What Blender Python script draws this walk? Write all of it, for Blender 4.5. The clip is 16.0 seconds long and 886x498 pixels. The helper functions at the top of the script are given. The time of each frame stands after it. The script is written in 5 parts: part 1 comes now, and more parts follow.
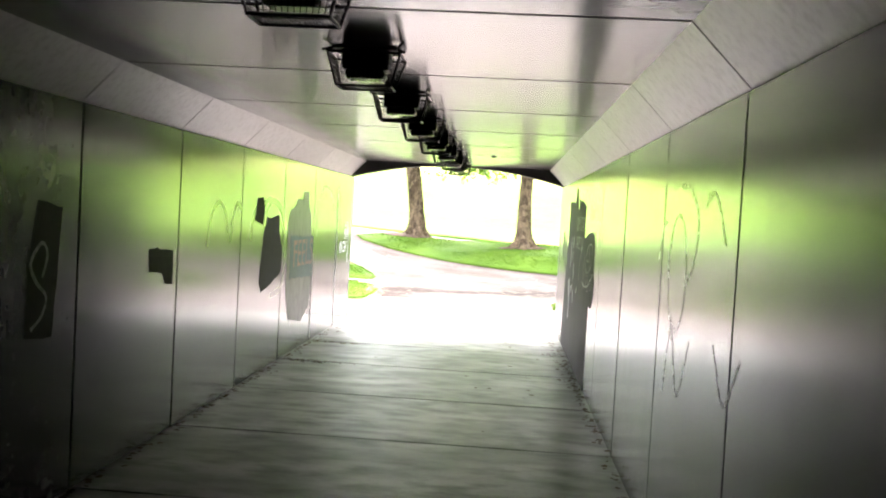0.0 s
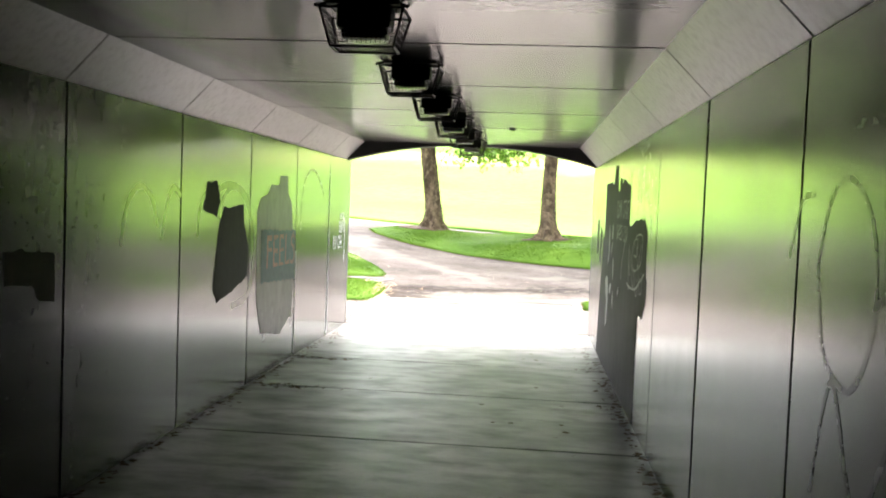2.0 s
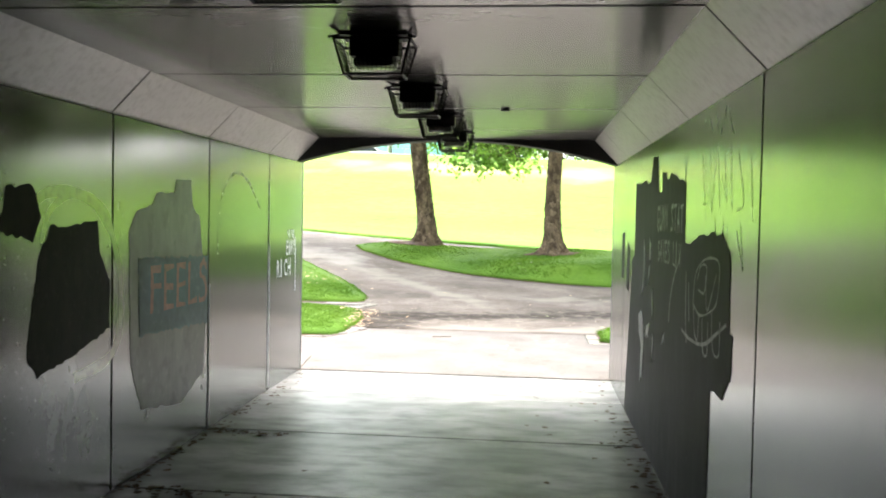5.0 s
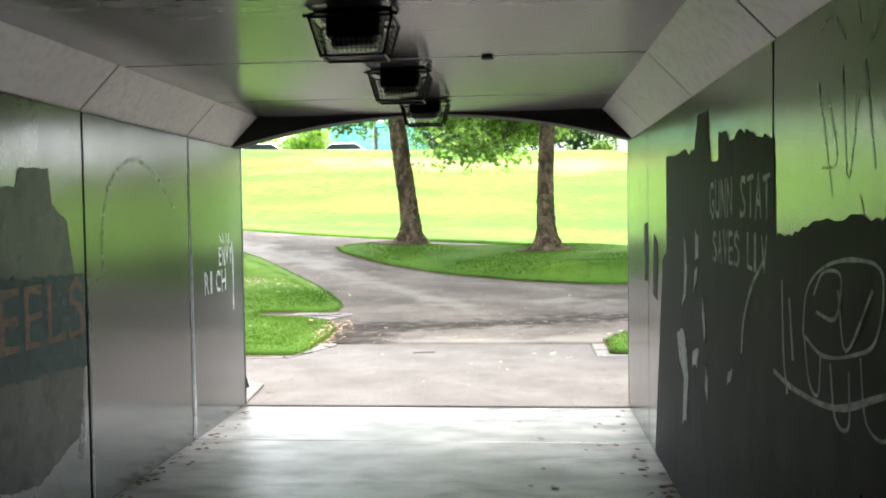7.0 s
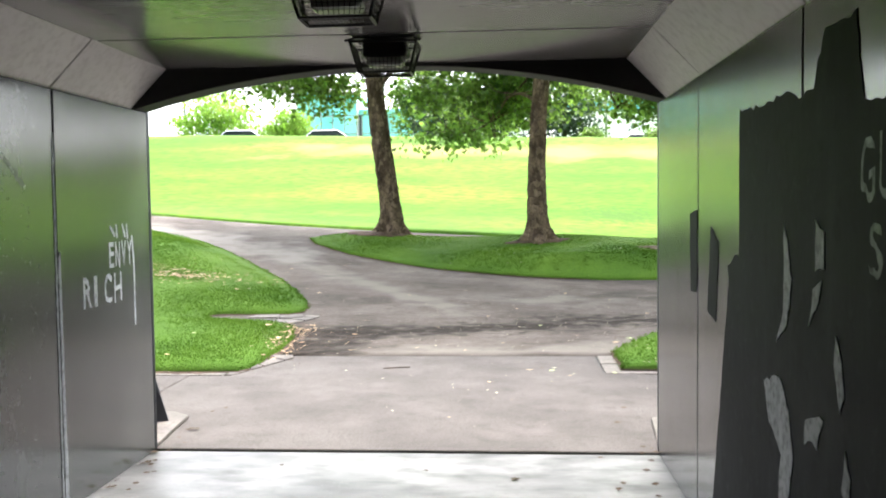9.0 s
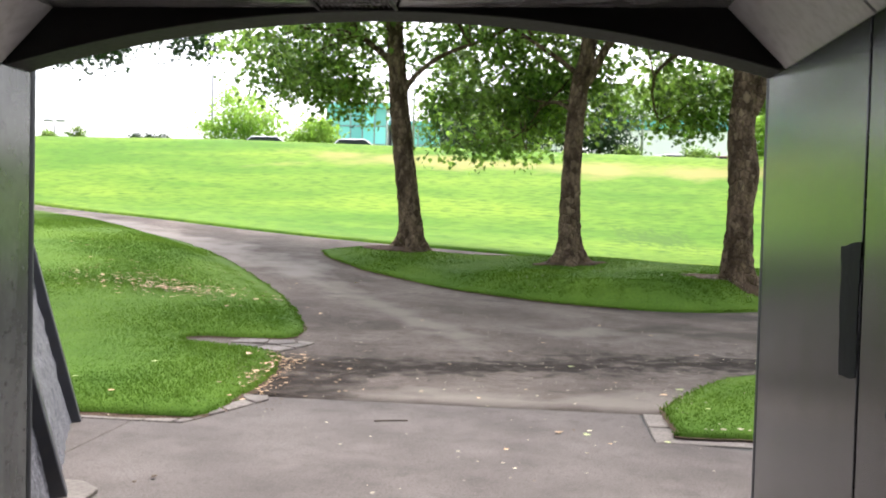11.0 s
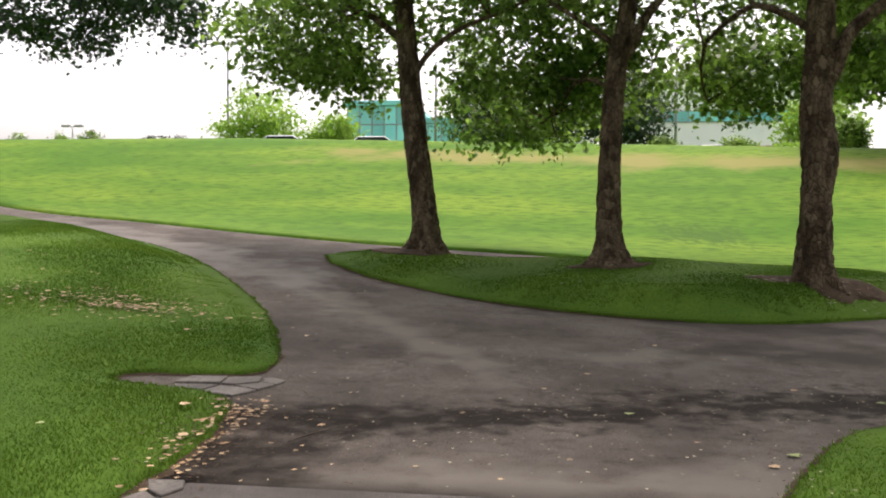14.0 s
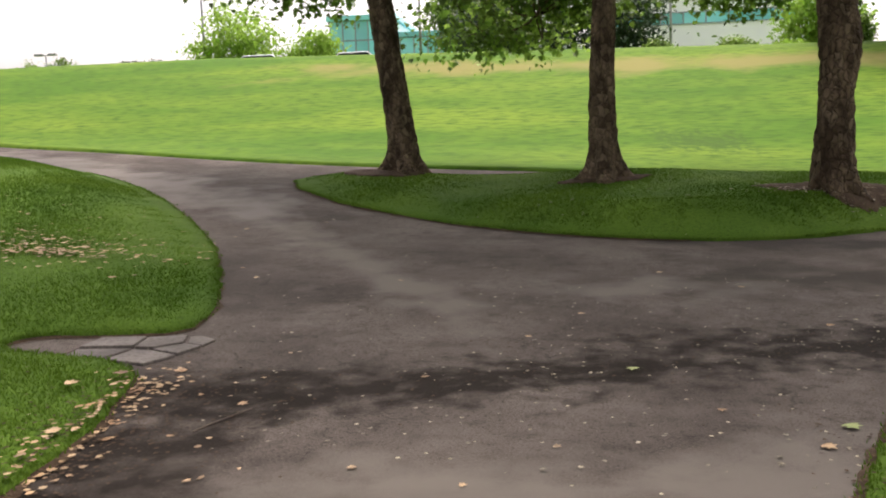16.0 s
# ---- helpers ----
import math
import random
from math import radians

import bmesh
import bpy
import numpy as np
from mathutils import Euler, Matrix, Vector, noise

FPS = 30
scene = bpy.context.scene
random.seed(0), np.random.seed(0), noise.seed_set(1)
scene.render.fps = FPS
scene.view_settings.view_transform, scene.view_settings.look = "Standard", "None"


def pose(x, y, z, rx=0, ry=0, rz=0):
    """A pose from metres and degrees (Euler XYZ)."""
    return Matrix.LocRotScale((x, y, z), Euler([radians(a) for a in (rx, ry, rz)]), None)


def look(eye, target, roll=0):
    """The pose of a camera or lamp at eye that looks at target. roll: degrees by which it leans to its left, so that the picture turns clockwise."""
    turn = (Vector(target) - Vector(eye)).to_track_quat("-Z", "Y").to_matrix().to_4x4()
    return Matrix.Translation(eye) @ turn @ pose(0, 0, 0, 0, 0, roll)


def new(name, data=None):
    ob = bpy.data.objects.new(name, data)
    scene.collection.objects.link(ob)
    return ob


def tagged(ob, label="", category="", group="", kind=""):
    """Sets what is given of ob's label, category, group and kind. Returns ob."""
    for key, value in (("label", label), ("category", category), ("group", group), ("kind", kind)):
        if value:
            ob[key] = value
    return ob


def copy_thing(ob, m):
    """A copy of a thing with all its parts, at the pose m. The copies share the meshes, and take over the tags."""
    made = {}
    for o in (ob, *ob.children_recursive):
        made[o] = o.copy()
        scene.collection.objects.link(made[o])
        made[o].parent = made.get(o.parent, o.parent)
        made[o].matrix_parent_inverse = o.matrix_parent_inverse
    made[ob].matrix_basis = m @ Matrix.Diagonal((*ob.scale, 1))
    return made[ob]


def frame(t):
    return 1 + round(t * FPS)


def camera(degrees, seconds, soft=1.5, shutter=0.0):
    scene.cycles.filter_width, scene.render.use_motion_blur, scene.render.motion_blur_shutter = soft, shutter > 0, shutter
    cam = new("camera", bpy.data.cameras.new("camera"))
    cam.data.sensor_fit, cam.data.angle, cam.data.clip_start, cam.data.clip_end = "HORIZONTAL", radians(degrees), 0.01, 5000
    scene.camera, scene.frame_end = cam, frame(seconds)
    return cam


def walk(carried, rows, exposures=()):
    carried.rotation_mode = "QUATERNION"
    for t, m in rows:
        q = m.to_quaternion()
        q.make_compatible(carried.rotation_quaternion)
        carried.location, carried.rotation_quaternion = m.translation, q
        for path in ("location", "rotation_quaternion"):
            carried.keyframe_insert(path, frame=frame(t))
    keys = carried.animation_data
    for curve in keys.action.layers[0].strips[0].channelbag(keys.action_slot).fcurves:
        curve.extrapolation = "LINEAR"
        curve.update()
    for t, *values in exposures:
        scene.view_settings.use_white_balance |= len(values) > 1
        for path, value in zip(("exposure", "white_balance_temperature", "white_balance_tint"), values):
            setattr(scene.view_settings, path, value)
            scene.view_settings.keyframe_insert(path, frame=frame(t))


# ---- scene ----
import mathutils


# ---- camera ----
cam = camera(53.5, 16.0, soft=2.0)
PATH = [
    (0, (0.75, -13.429, 1.658), (0.614, -11.435, 1.58), 3.2),
    (0.5, (0.714, -12.839, 1.603), (0.577, -10.846, 1.511), 5.0),
    (1, (0.723, -12.429, 1.577), (0.514, -10.441, 1.522), 1.9),
    (1.5, (0.766, -11.97, 1.579), (0.703, -9.972, 1.513), 2.6),
    (2, (0.753, -11.5, 1.604), (0.566, -9.512, 1.507), 2.2),
    (2.5, (0.714, -11.087, 1.604), (0.619, -9.093, 1.477), 1.4),
    (3, (0.741, -10.682, 1.639), (0.563, -8.691, 1.571), 1.9),
    (3.5, (0.721, -10.273, 1.624), (0.662, -8.274, 1.611), -0.1),
    (4, (0.737, -9.806, 1.605), (0.634, -7.809, 1.548), 1.5),
    (4.2, (0.742, -9.652, 1.628), (0.57, -7.661, 1.569), 2.0),
    (6.3, (0.779, -7.811, 1.551), (0.564, -5.824, 1.457), 0.1),
    (6.5, (0.777, -7.647, 1.567), (0.514, -5.666, 1.474), -0.8),
    (7, (0.729, -7.208, 1.576), (0.554, -5.217, 1.503), -0.8),
    (7.5, (0.737, -6.77, 1.574), (0.488, -4.786, 1.539), -1.5),
    (8, (0.681, -6.35, 1.557), (0.507, -4.358, 1.516), -1.6),
    (8.2, (0.688, -6.163, 1.554), (0.559, -4.17, 1.443), -1.5),
    (10.3, (0.647, -4.353, 1.535), (0.461, -2.363, 1.469), 0.9),
    (10.5, (0.657, -4.172, 1.53), (0.51, -2.178, 1.452), 0.7),
    (11, (0.666, -3.742, 1.547), (0.458, -1.754, 1.484), 1.5),
    (11.5, (0.642, -3.299, 1.529), (0.606, -1.305, 1.373), -1.1),
    (12, (0.64, -2.878, 1.514), (0.53, -0.893, 1.287), 0.6),
    (12.5, (0.584, -2.451, 1.513), (0.487, -0.461, 1.343), -0.3),
    (13, (0.576, -2.008, 1.499), (0.465, -0.017, 1.343), -0.2),
    (13.5, (0.526, -1.579, 1.506), (0.339, 0.408, 1.39), -0.0),
    (14, (0.564, -1.194, 1.517), (0.293, 0.786, 1.453), 0.4),
    (14.5, (0.594, -0.815, 1.533), (0.293, 1.161, 1.453), -0.2),
    (15, (0.621, -0.45, 1.529), (0.34, 1.526, 1.403), -1.0),
    (15.5, (0.653, -0.072, 1.522), (0.276, 1.881, 1.313), -1.9),
    (16, (0.651, 0.298, 1.496), (0.387, 2.264, 1.245), -2.0),
]
EXPOSURES = [(0, 4.75, 6500, 22), (1, 4.45, 6500, 19), (4, 3.85, 6450, 12), (6.5, 3.3, 6200, 9), (8.2, 3.0, 6150, 10), (10.4, 2.5, 6200, 15), (11.5, 2.05, 6350, 17), (12.5, 1.92, 6450, 16), (14.2, 1.2, 6750, 18), (15.2, 0.95, 6800, 20), (16, 1.3, 6850, 20)]
walk(cam, [(t, look(eye, target, roll)) for t, eye, target, roll in PATH], EXPOSURES)

# ---- light ----
SUN_EL, SUN_AZ = 62.0, 10.0     # degrees; azimuth from +y towards +x
world = bpy.data.worlds.new("hazy_sky")
scene.world = world
world.use_nodes = True
wn, wl = world.node_tree.nodes, world.node_tree.links
sky = wn.new("ShaderNodeTexSky")
sky.sky_type = "NISHITA"
sky.sun_disc = False
sky.sun_elevation, sky.sun_rotation = radians(SUN_EL), radians(SUN_AZ)
sky.air_density, sky.dust_density, sky.ozone_density = 1.0, 6.0, 1.0
haze = wn.new("ShaderNodeHueSaturation")
haze.inputs["Saturation"].default_value = 0.28
wl.new(sky.outputs[0], haze.inputs["Color"])
wl.new(haze.outputs[0], wn["Background"].inputs["Color"])
wn["Background"].inputs["Strength"].default_value = 0.15
sun = new("sun", bpy.data.lights.new("sun", "SUN"))
sun.data.energy, sun.data.angle, sun.data.color = 0.7, radians(12), (1.0, 0.95, 0.86)
az, el = radians(SUN_AZ), radians(SUN_EL)
sun_from = Vector((math.sin(az) * math.cos(el), math.cos(az) * math.cos(el), math.sin(el)))
sun.matrix_world = look(sun_from * 60, (0, 0, 0))


# ---- materials ----
def material(name, a, b, scale=2.0, rough=(0.6, 0.8), fine=None, fine_scale=40.0, bump=0.2, bump_scale=60.0,
             stretch=(1, 1, 1), spread=0.0, metal=0.0, spec=0.5, detail=6.0, coords="world", see_through=0.0, low=0.35, high=0.65):
    """Two-scale procedural surface: a and b blend by large noise, fine darkens or lightens by small noise."""
    m = bpy.data.materials.new(name)
    m.use_nodes = True
    n, l = m.node_tree.nodes, m.node_tree.links
    p = n["Principled BSDF"]
    if coords == "world":
        where = n.new("ShaderNodeNewGeometry").outputs["Position"]
    else:
        where = n.new("ShaderNodeTexCoord").outputs["Object"]
    mp = n.new("ShaderNodeMapping")
    mp.inputs["Scale"].default_value = stretch
    l.new(where, mp.inputs["Vector"])
    big = n.new("ShaderNodeTexNoise")
    big.inputs["Scale"].default_value, big.inputs["Detail"].default_value = scale, detail
    l.new(mp.outputs[0], big.inputs["Vector"])
    ramp = n.new("ShaderNodeMapRange")
    ramp.inputs["From Min"].default_value, ramp.inputs["From Max"].default_value = low, high
    l.new(big.outputs["Fac"], ramp.inputs["Value"])
    mix = n.new("ShaderNodeMix")
    mix.data_type = "RGBA"
    mix.inputs["A"].default_value, mix.inputs["B"].default_value = (*a, 1), (*b, 1)
    l.new(ramp.outputs[0], mix.inputs["Factor"])
    colour = mix.outputs["Result"]
    small = n.new("ShaderNodeTexNoise")
    small.inputs["Scale"].default_value, small.inputs["Detail"].default_value = fine_scale, 4
    l.new(mp.outputs[0], small.inputs["Vector"])
    if fine:
        r2 = n.new("ShaderNodeMapRange")
        r2.inputs["From Min"].default_value, r2.inputs["From Max"].default_value = 0.45, 0.72
        l.new(small.outputs["Fac"], r2.inputs["Value"])
        mx = n.new("ShaderNodeMix")
        mx.data_type = "RGBA"
        l.new(r2.outputs[0], mx.inputs["Factor"])
        l.new(colour, mx.inputs["A"])
        mx.inputs["B"].default_value = (*fine, 1)
        colour = mx.outputs["Result"]
    if spread:
        info = n.new("ShaderNodeObjectInfo")
        geo = n.new("ShaderNodeNewGeometry")
        add = n.new("ShaderNodeMath")
        add.operation = "ADD"
        l.new(info.outputs["Random"], add.inputs[0])
        l.new(geo.outputs["Random Per Island"], add.inputs[1])
        fr = n.new("ShaderNodeMath")
        fr.operation = "FRACT"
        l.new(add.outputs[0], fr.inputs[0])
        rr = n.new("ShaderNodeMapRange")
        rr.inputs["To Min"].default_value, rr.inputs["To Max"].default_value = 1 - spread, 1 + spread
        l.new(fr.outputs[0], rr.inputs["Value"])
        hs = n.new("ShaderNodeHueSaturation")
        l.new(rr.outputs[0], hs.inputs["Value"])
        l.new(colour, hs.inputs["Color"])
        colour = hs.outputs[0]
    l.new(colour, p.inputs["Base Color"])
    rg = n.new("ShaderNodeMapRange")
    rg.inputs["To Min"].default_value, rg.inputs["To Max"].default_value = rough
    l.new(small.outputs["Fac"], rg.inputs["Value"])
    l.new(rg.outputs[0], p.inputs["Roughness"])
    p.inputs["Metallic"].default_value = metal
    p.inputs["Specular IOR Level"].default_value = spec
    if bump:
        bn = n.new("ShaderNodeTexNoise")
        bn.inputs["Scale"].default_value, bn.inputs["Detail"].default_value = bump_scale, 5
        l.new(mp.outputs[0], bn.inputs["Vector"])
        bp = n.new("ShaderNodeBump")
        bp.inputs["Strength"].default_value, bp.inputs["Distance"].default_value = bump, 0.01
        l.new(bn.outputs["Fac"], bp.inputs["Height"])
        l.new(bp.outputs[0], p.inputs["Normal"])
    if see_through:
        p.inputs["Subsurface Weight"].default_value = 0
        tr = n.new("ShaderNodeBsdfTranslucent")
        l.new(colour, tr.inputs["Color"])
        ms = n.new("ShaderNodeMixShader")
        ms.inputs[0].default_value = see_through
        l.new(p.outputs[0], ms.inputs[1])
        l.new(tr.outputs[0], ms.inputs[2])
        l.new(ms.outputs[0], n["Material Output"].inputs["Surface"])
    return m


PAINT = material("wall_paint_grey", (0.028, 0.031, 0.033), (0.056, 0.060, 0.061), 1.2, (0.13, 0.28), (0.020, 0.021, 0.022), 9.0, 0.05, 30, (1, 1, 0.22), spread=0.05, spec=1.0)
WORNPAINT = material("worn_wall_paint", (0.042, 0.046, 0.044), (0.078, 0.083, 0.077), 1.5, (0.09, 0.24), (0.036, 0.038, 0.037), 7.0, 0.05, 30, (1, 1, 0.35), spread=0.05, spec=0.85)
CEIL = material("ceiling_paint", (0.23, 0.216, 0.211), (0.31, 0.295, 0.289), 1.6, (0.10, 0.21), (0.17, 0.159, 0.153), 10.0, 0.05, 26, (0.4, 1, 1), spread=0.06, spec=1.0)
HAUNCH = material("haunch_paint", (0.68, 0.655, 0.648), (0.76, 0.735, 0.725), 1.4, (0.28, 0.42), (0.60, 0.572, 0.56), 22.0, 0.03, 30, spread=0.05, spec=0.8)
JOINT = material("dark_joint", (0.015, 0.015, 0.013), (0.03, 0.03, 0.025), 8, (0.7, 0.9), bump=0.3)
# wide colour contrast: brushed wear, with the floor's polished highlights painted in
SLAB = material("worn_floor_concrete", (0.040, 0.039, 0.037), (0.170, 0.166, 0.161), 1.5, (0.28, 0.60), (0.026, 0.025, 0.023), 5.0, 0.06, 40, (0.55, 1.1, 1), spread=0.14, spec=0.5)
APRON = material("apron_concrete", (0.060, 0.051, 0.045), (0.108, 0.094, 0.084), 1.3, (0.8, 0.95), (0.048, 0.040, 0.034), 80.0, 0.2, 140, spread=0.04, spec=0.3)
EDGING = material("edging_concrete", (0.100, 0.086, 0.073), (0.165, 0.145, 0.123), 3, (0.75, 0.9), (0.075, 0.063, 0.052), 30, 0.15, 60, spread=0.14)
# near-black on every face of the header, soffit too
HEADER = material("dark_header", (0.010, 0.010, 0.010), (0.02, 0.02, 0.019), 2, (0.5, 0.7), bump=0.1, bump_scale=40)
RIB = material("rib_grey_paint", (0.020, 0.022, 0.026), (0.038, 0.040, 0.046), 3, (0.40, 0.55), (0.03, 0.03, 0.03), 18, 0.06, 50)
ROUGHCAST = material("exposed_aggregate", (0.03, 0.03, 0.035), (0.10, 0.10, 0.11), 30, (0.5, 0.8), (0.16, 0.16, 0.17), 55, 1.0, 40)
METAL = material("black_lamp_metal", (0.012, 0.012, 0.012), (0.025, 0.025, 0.024), 6, (0.35, 0.55), bump=0.05, metal=0.3)
CAGE = material("cage_wire", (0.02, 0.02, 0.018), (0.05, 0.045, 0.035), 20, (0.4, 0.6), metal=0.6, bump=0)
LENS = material("lamp_lens", (0.42, 0.43, 0.38), (0.55, 0.55, 0.5), 25, (0.1, 0.2), bump=0.3, bump_scale=80)
BLACKPAINT = material("cover_up_black", (0.010, 0.011, 0.014), (0.022, 0.023, 0.027), 2.2, (0.56, 0.76), (0.022, 0.023, 0.026), 14, 0.05, 40, (1, 1, 0.25), spec=0.12)
GREYPAINT = material("cover_up_grey", (0.050, 0.054, 0.049), (0.082, 0.086, 0.079), 2.5, (0.34, 0.52), (0.06, 0.065, 0.06), 16, 0.06, 40, (1, 1, 0.3), spec=0.45)
TEALPAINT = material("teal_paint", (0.030, 0.072, 0.082), (0.048, 0.098, 0.108), 3, (0.5, 0.65), (0.04, 0.08, 0.09), 20, 0.05, spec=0.35)
ORANGEPAINT = material("orange_paint", (0.135, 0.05, 0.032), (0.20, 0.075, 0.048), 6, (0.4, 0.55), (0.07, 0.045, 0.038), 24, bump=0)
CHALK = material("pale_scrawl", (0.36, 0.37, 0.38), (0.5, 0.51, 0.52), 12, (0.5, 0.7), (0.2, 0.2, 0.2), 35, 0)
DIMCHALK = material("worn_scrawl", (0.14, 0.145, 0.155), (0.28, 0.285, 0.295), 14, (0.45, 0.6), (0.045, 0.045, 0.05), 26, 0)
PALEGREEN = material("pale_lime_spray", (0.40, 0.46, 0.28), (0.47, 0.52, 0.34), 5, (0.08, 0.2), (0.33, 0.36, 0.27), 20, 0, spec=1.0)
SMOKE = material("faint_dark_spray", (0.034, 0.037, 0.035), (0.056, 0.06, 0.056), 8, (0.20, 0.34), (0.08, 0.084, 0.08), 14, 0, spec=0.75)
ASPHALT = material("asphalt", (0.068, 0.056, 0.047), (0.156, 0.132, 0.111), 0.55, (0.85, 0.96), (0.050, 0.042, 0.034), 90.0, 0.35, 160, spec=0.12, low=0.36, high=0.62)
GRASS = material("grass_turf", (0.050, 0.108, 0.012), (0.092, 0.164, 0.019), 0.6, (0.9, 0.97), (0.038, 0.080, 0.010), 34, 0.15, 60, low=0.3, high=0.7, spec=0.1)
HILL = material("hill_turf", (0.058, 0.140, 0.009), (0.128, 0.210, 0.017), 0.26, (0.9, 0.97), (0.036, 0.088, 0.009), 5.0, 0.8, 12, (0.48, 1.5, 1.5), low=0.36, high=0.64, spec=0.1)
BLADE = material("grass_blade", (0.054, 0.118, 0.012), (0.102, 0.182, 0.020), 0.6, (0.7, 0.9), bump=0, spread=0.11, see_through=0.4, spec=0.08)
SOIL = material("dark_soil", (0.034, 0.022, 0.013), (0.068, 0.045, 0.028), 5, (0.85, 0.95), (0.105, 0.07, 0.042), 45, 0.9, 80, spec=0.15)
BARK = material("sycamore_bark", (0.062, 0.042, 0.025), (0.155, 0.112, 0.070), 3.0, (0.8, 0.95), (0.030, 0.020, 0.012), 7, 1.0, 16, (1, 1, 0.55), low=0.42, high=0.60, spec=0.12)
LEAF = material("sycamore_leaf", (0.066, 0.140, 0.018), (0.190, 0.30, 0.050), 0.7, (0.35, 0.55), bump=0, spread=0.6, see_through=0.55, spec=0.4)
LEAFDARK = material("dark_leaf", (0.016, 0.042, 0.014), (0.03, 0.07, 0.02), 0.6, (0.45, 0.65), bump=0, spread=0.4, see_through=0.2)
LEAFLIGHT = material("light_leaf", (0.20, 0.36, 0.04), (0.30, 0.46, 0.08), 0.5, (0.5, 0.7), bump=0, spread=0.25, see_through=0.5, spec=0.2)
DRYLEAF = material("dry_leaf", (0.32, 0.18, 0.08), (0.56, 0.41, 0.23), 6, (0.6, 0.8), (0.13, 0.075, 0.04), 20, 0.2, 60, spread=0.4)
CRUMB = material("leaf_crumb", (0.10, 0.075, 0.045), (0.36, 0.32, 0.22), 40, (0.6, 0.8), bump=0, spread=0.6)
GREENLEAF = material("fallen_green_leaf", (0.18, 0.24, 0.07), (0.33, 0.36, 0.14), 8, (0.5, 0.7), bump=0.2, spread=0.3)
TWIG = material("dead_twig", (0.06, 0.045, 0.035), (0.10, 0.075, 0.055), 10, (0.8, 0.9), bump=0.3)
IRON = material("rusty_iron", (0.06, 0.045, 0.035), (0.11, 0.075, 0.05), 12, (0.6, 0.8), metal=0.5, bump=0.3)
GLASS = material("teal_glazing", (0.16, 0.60, 0.62), (0.26, 0.72, 0.73), 0.2, (0.1, 0.25), bump=0, spread=0.25)
CLADDING = material("white_cladding", (0.86, 0.86, 0.86), (0.92, 0.92, 0.91), 0.3, (0.5, 0.7), bump=0)
MULLION = material("grey_mullion", (0.25, 0.3, 0.32), (0.3, 0.36, 0.38), 1, (0.4, 0.6), bump=0)
CARWHITE = material("white_car_paint", (0.7, 0.7, 0.7), (0.76, 0.76, 0.76), 1, (0.15, 0.25), bump=0)
CARDARK = material("dark_red_car_paint", (0.12, 0.012, 0.012), (0.16, 0.02, 0.02), 1, (0.15, 0.25), bump=0)
CARGLASS = material("car_glass", (0.02, 0.025, 0.03), (0.03, 0.035, 0.04), 1, (0.05, 0.1), bump=0)
TYRE = material("tyre_rubber", (0.02, 0.02, 0.02), (0.03, 0.03, 0.03), 10, (0.8, 0.9), bump=0.1)
POLE = material("galvanised_pole", (0.28, 0.28, 0.28), (0.36, 0.36, 0.36), 6, (0.4, 0.6), metal=0.6, bump=0.05)


def lay_bands(m, bands, colour, noise_scale=3.0, ragged=2.6):
    """Lay a colour of its own ragged shape over a ground material: bands of (x0, x1, y at x0, y at x1, half width)."""
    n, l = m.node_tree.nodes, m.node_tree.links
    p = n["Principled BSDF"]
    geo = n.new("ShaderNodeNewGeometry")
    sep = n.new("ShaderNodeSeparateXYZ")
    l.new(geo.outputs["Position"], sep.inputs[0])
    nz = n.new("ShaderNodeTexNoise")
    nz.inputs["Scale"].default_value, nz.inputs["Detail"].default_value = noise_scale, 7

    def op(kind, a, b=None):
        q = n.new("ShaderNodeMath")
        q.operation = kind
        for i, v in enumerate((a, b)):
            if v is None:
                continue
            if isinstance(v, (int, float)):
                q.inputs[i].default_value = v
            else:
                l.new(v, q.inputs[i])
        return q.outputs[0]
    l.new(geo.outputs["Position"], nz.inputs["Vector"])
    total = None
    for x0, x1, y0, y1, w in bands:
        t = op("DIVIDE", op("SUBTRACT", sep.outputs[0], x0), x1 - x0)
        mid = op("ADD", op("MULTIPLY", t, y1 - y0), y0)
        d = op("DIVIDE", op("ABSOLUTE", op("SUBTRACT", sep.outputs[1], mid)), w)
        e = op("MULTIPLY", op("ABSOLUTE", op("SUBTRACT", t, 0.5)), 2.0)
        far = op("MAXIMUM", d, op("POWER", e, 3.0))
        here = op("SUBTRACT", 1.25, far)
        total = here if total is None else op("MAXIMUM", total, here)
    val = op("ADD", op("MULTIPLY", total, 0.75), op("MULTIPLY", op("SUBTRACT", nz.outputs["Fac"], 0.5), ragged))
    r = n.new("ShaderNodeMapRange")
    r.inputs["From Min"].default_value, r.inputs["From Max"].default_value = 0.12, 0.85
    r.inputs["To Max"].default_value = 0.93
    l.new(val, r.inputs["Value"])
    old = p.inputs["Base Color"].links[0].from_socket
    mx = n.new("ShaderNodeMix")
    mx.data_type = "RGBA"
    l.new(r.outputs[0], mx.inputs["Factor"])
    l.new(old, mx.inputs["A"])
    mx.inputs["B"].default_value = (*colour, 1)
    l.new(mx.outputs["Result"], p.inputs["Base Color"])


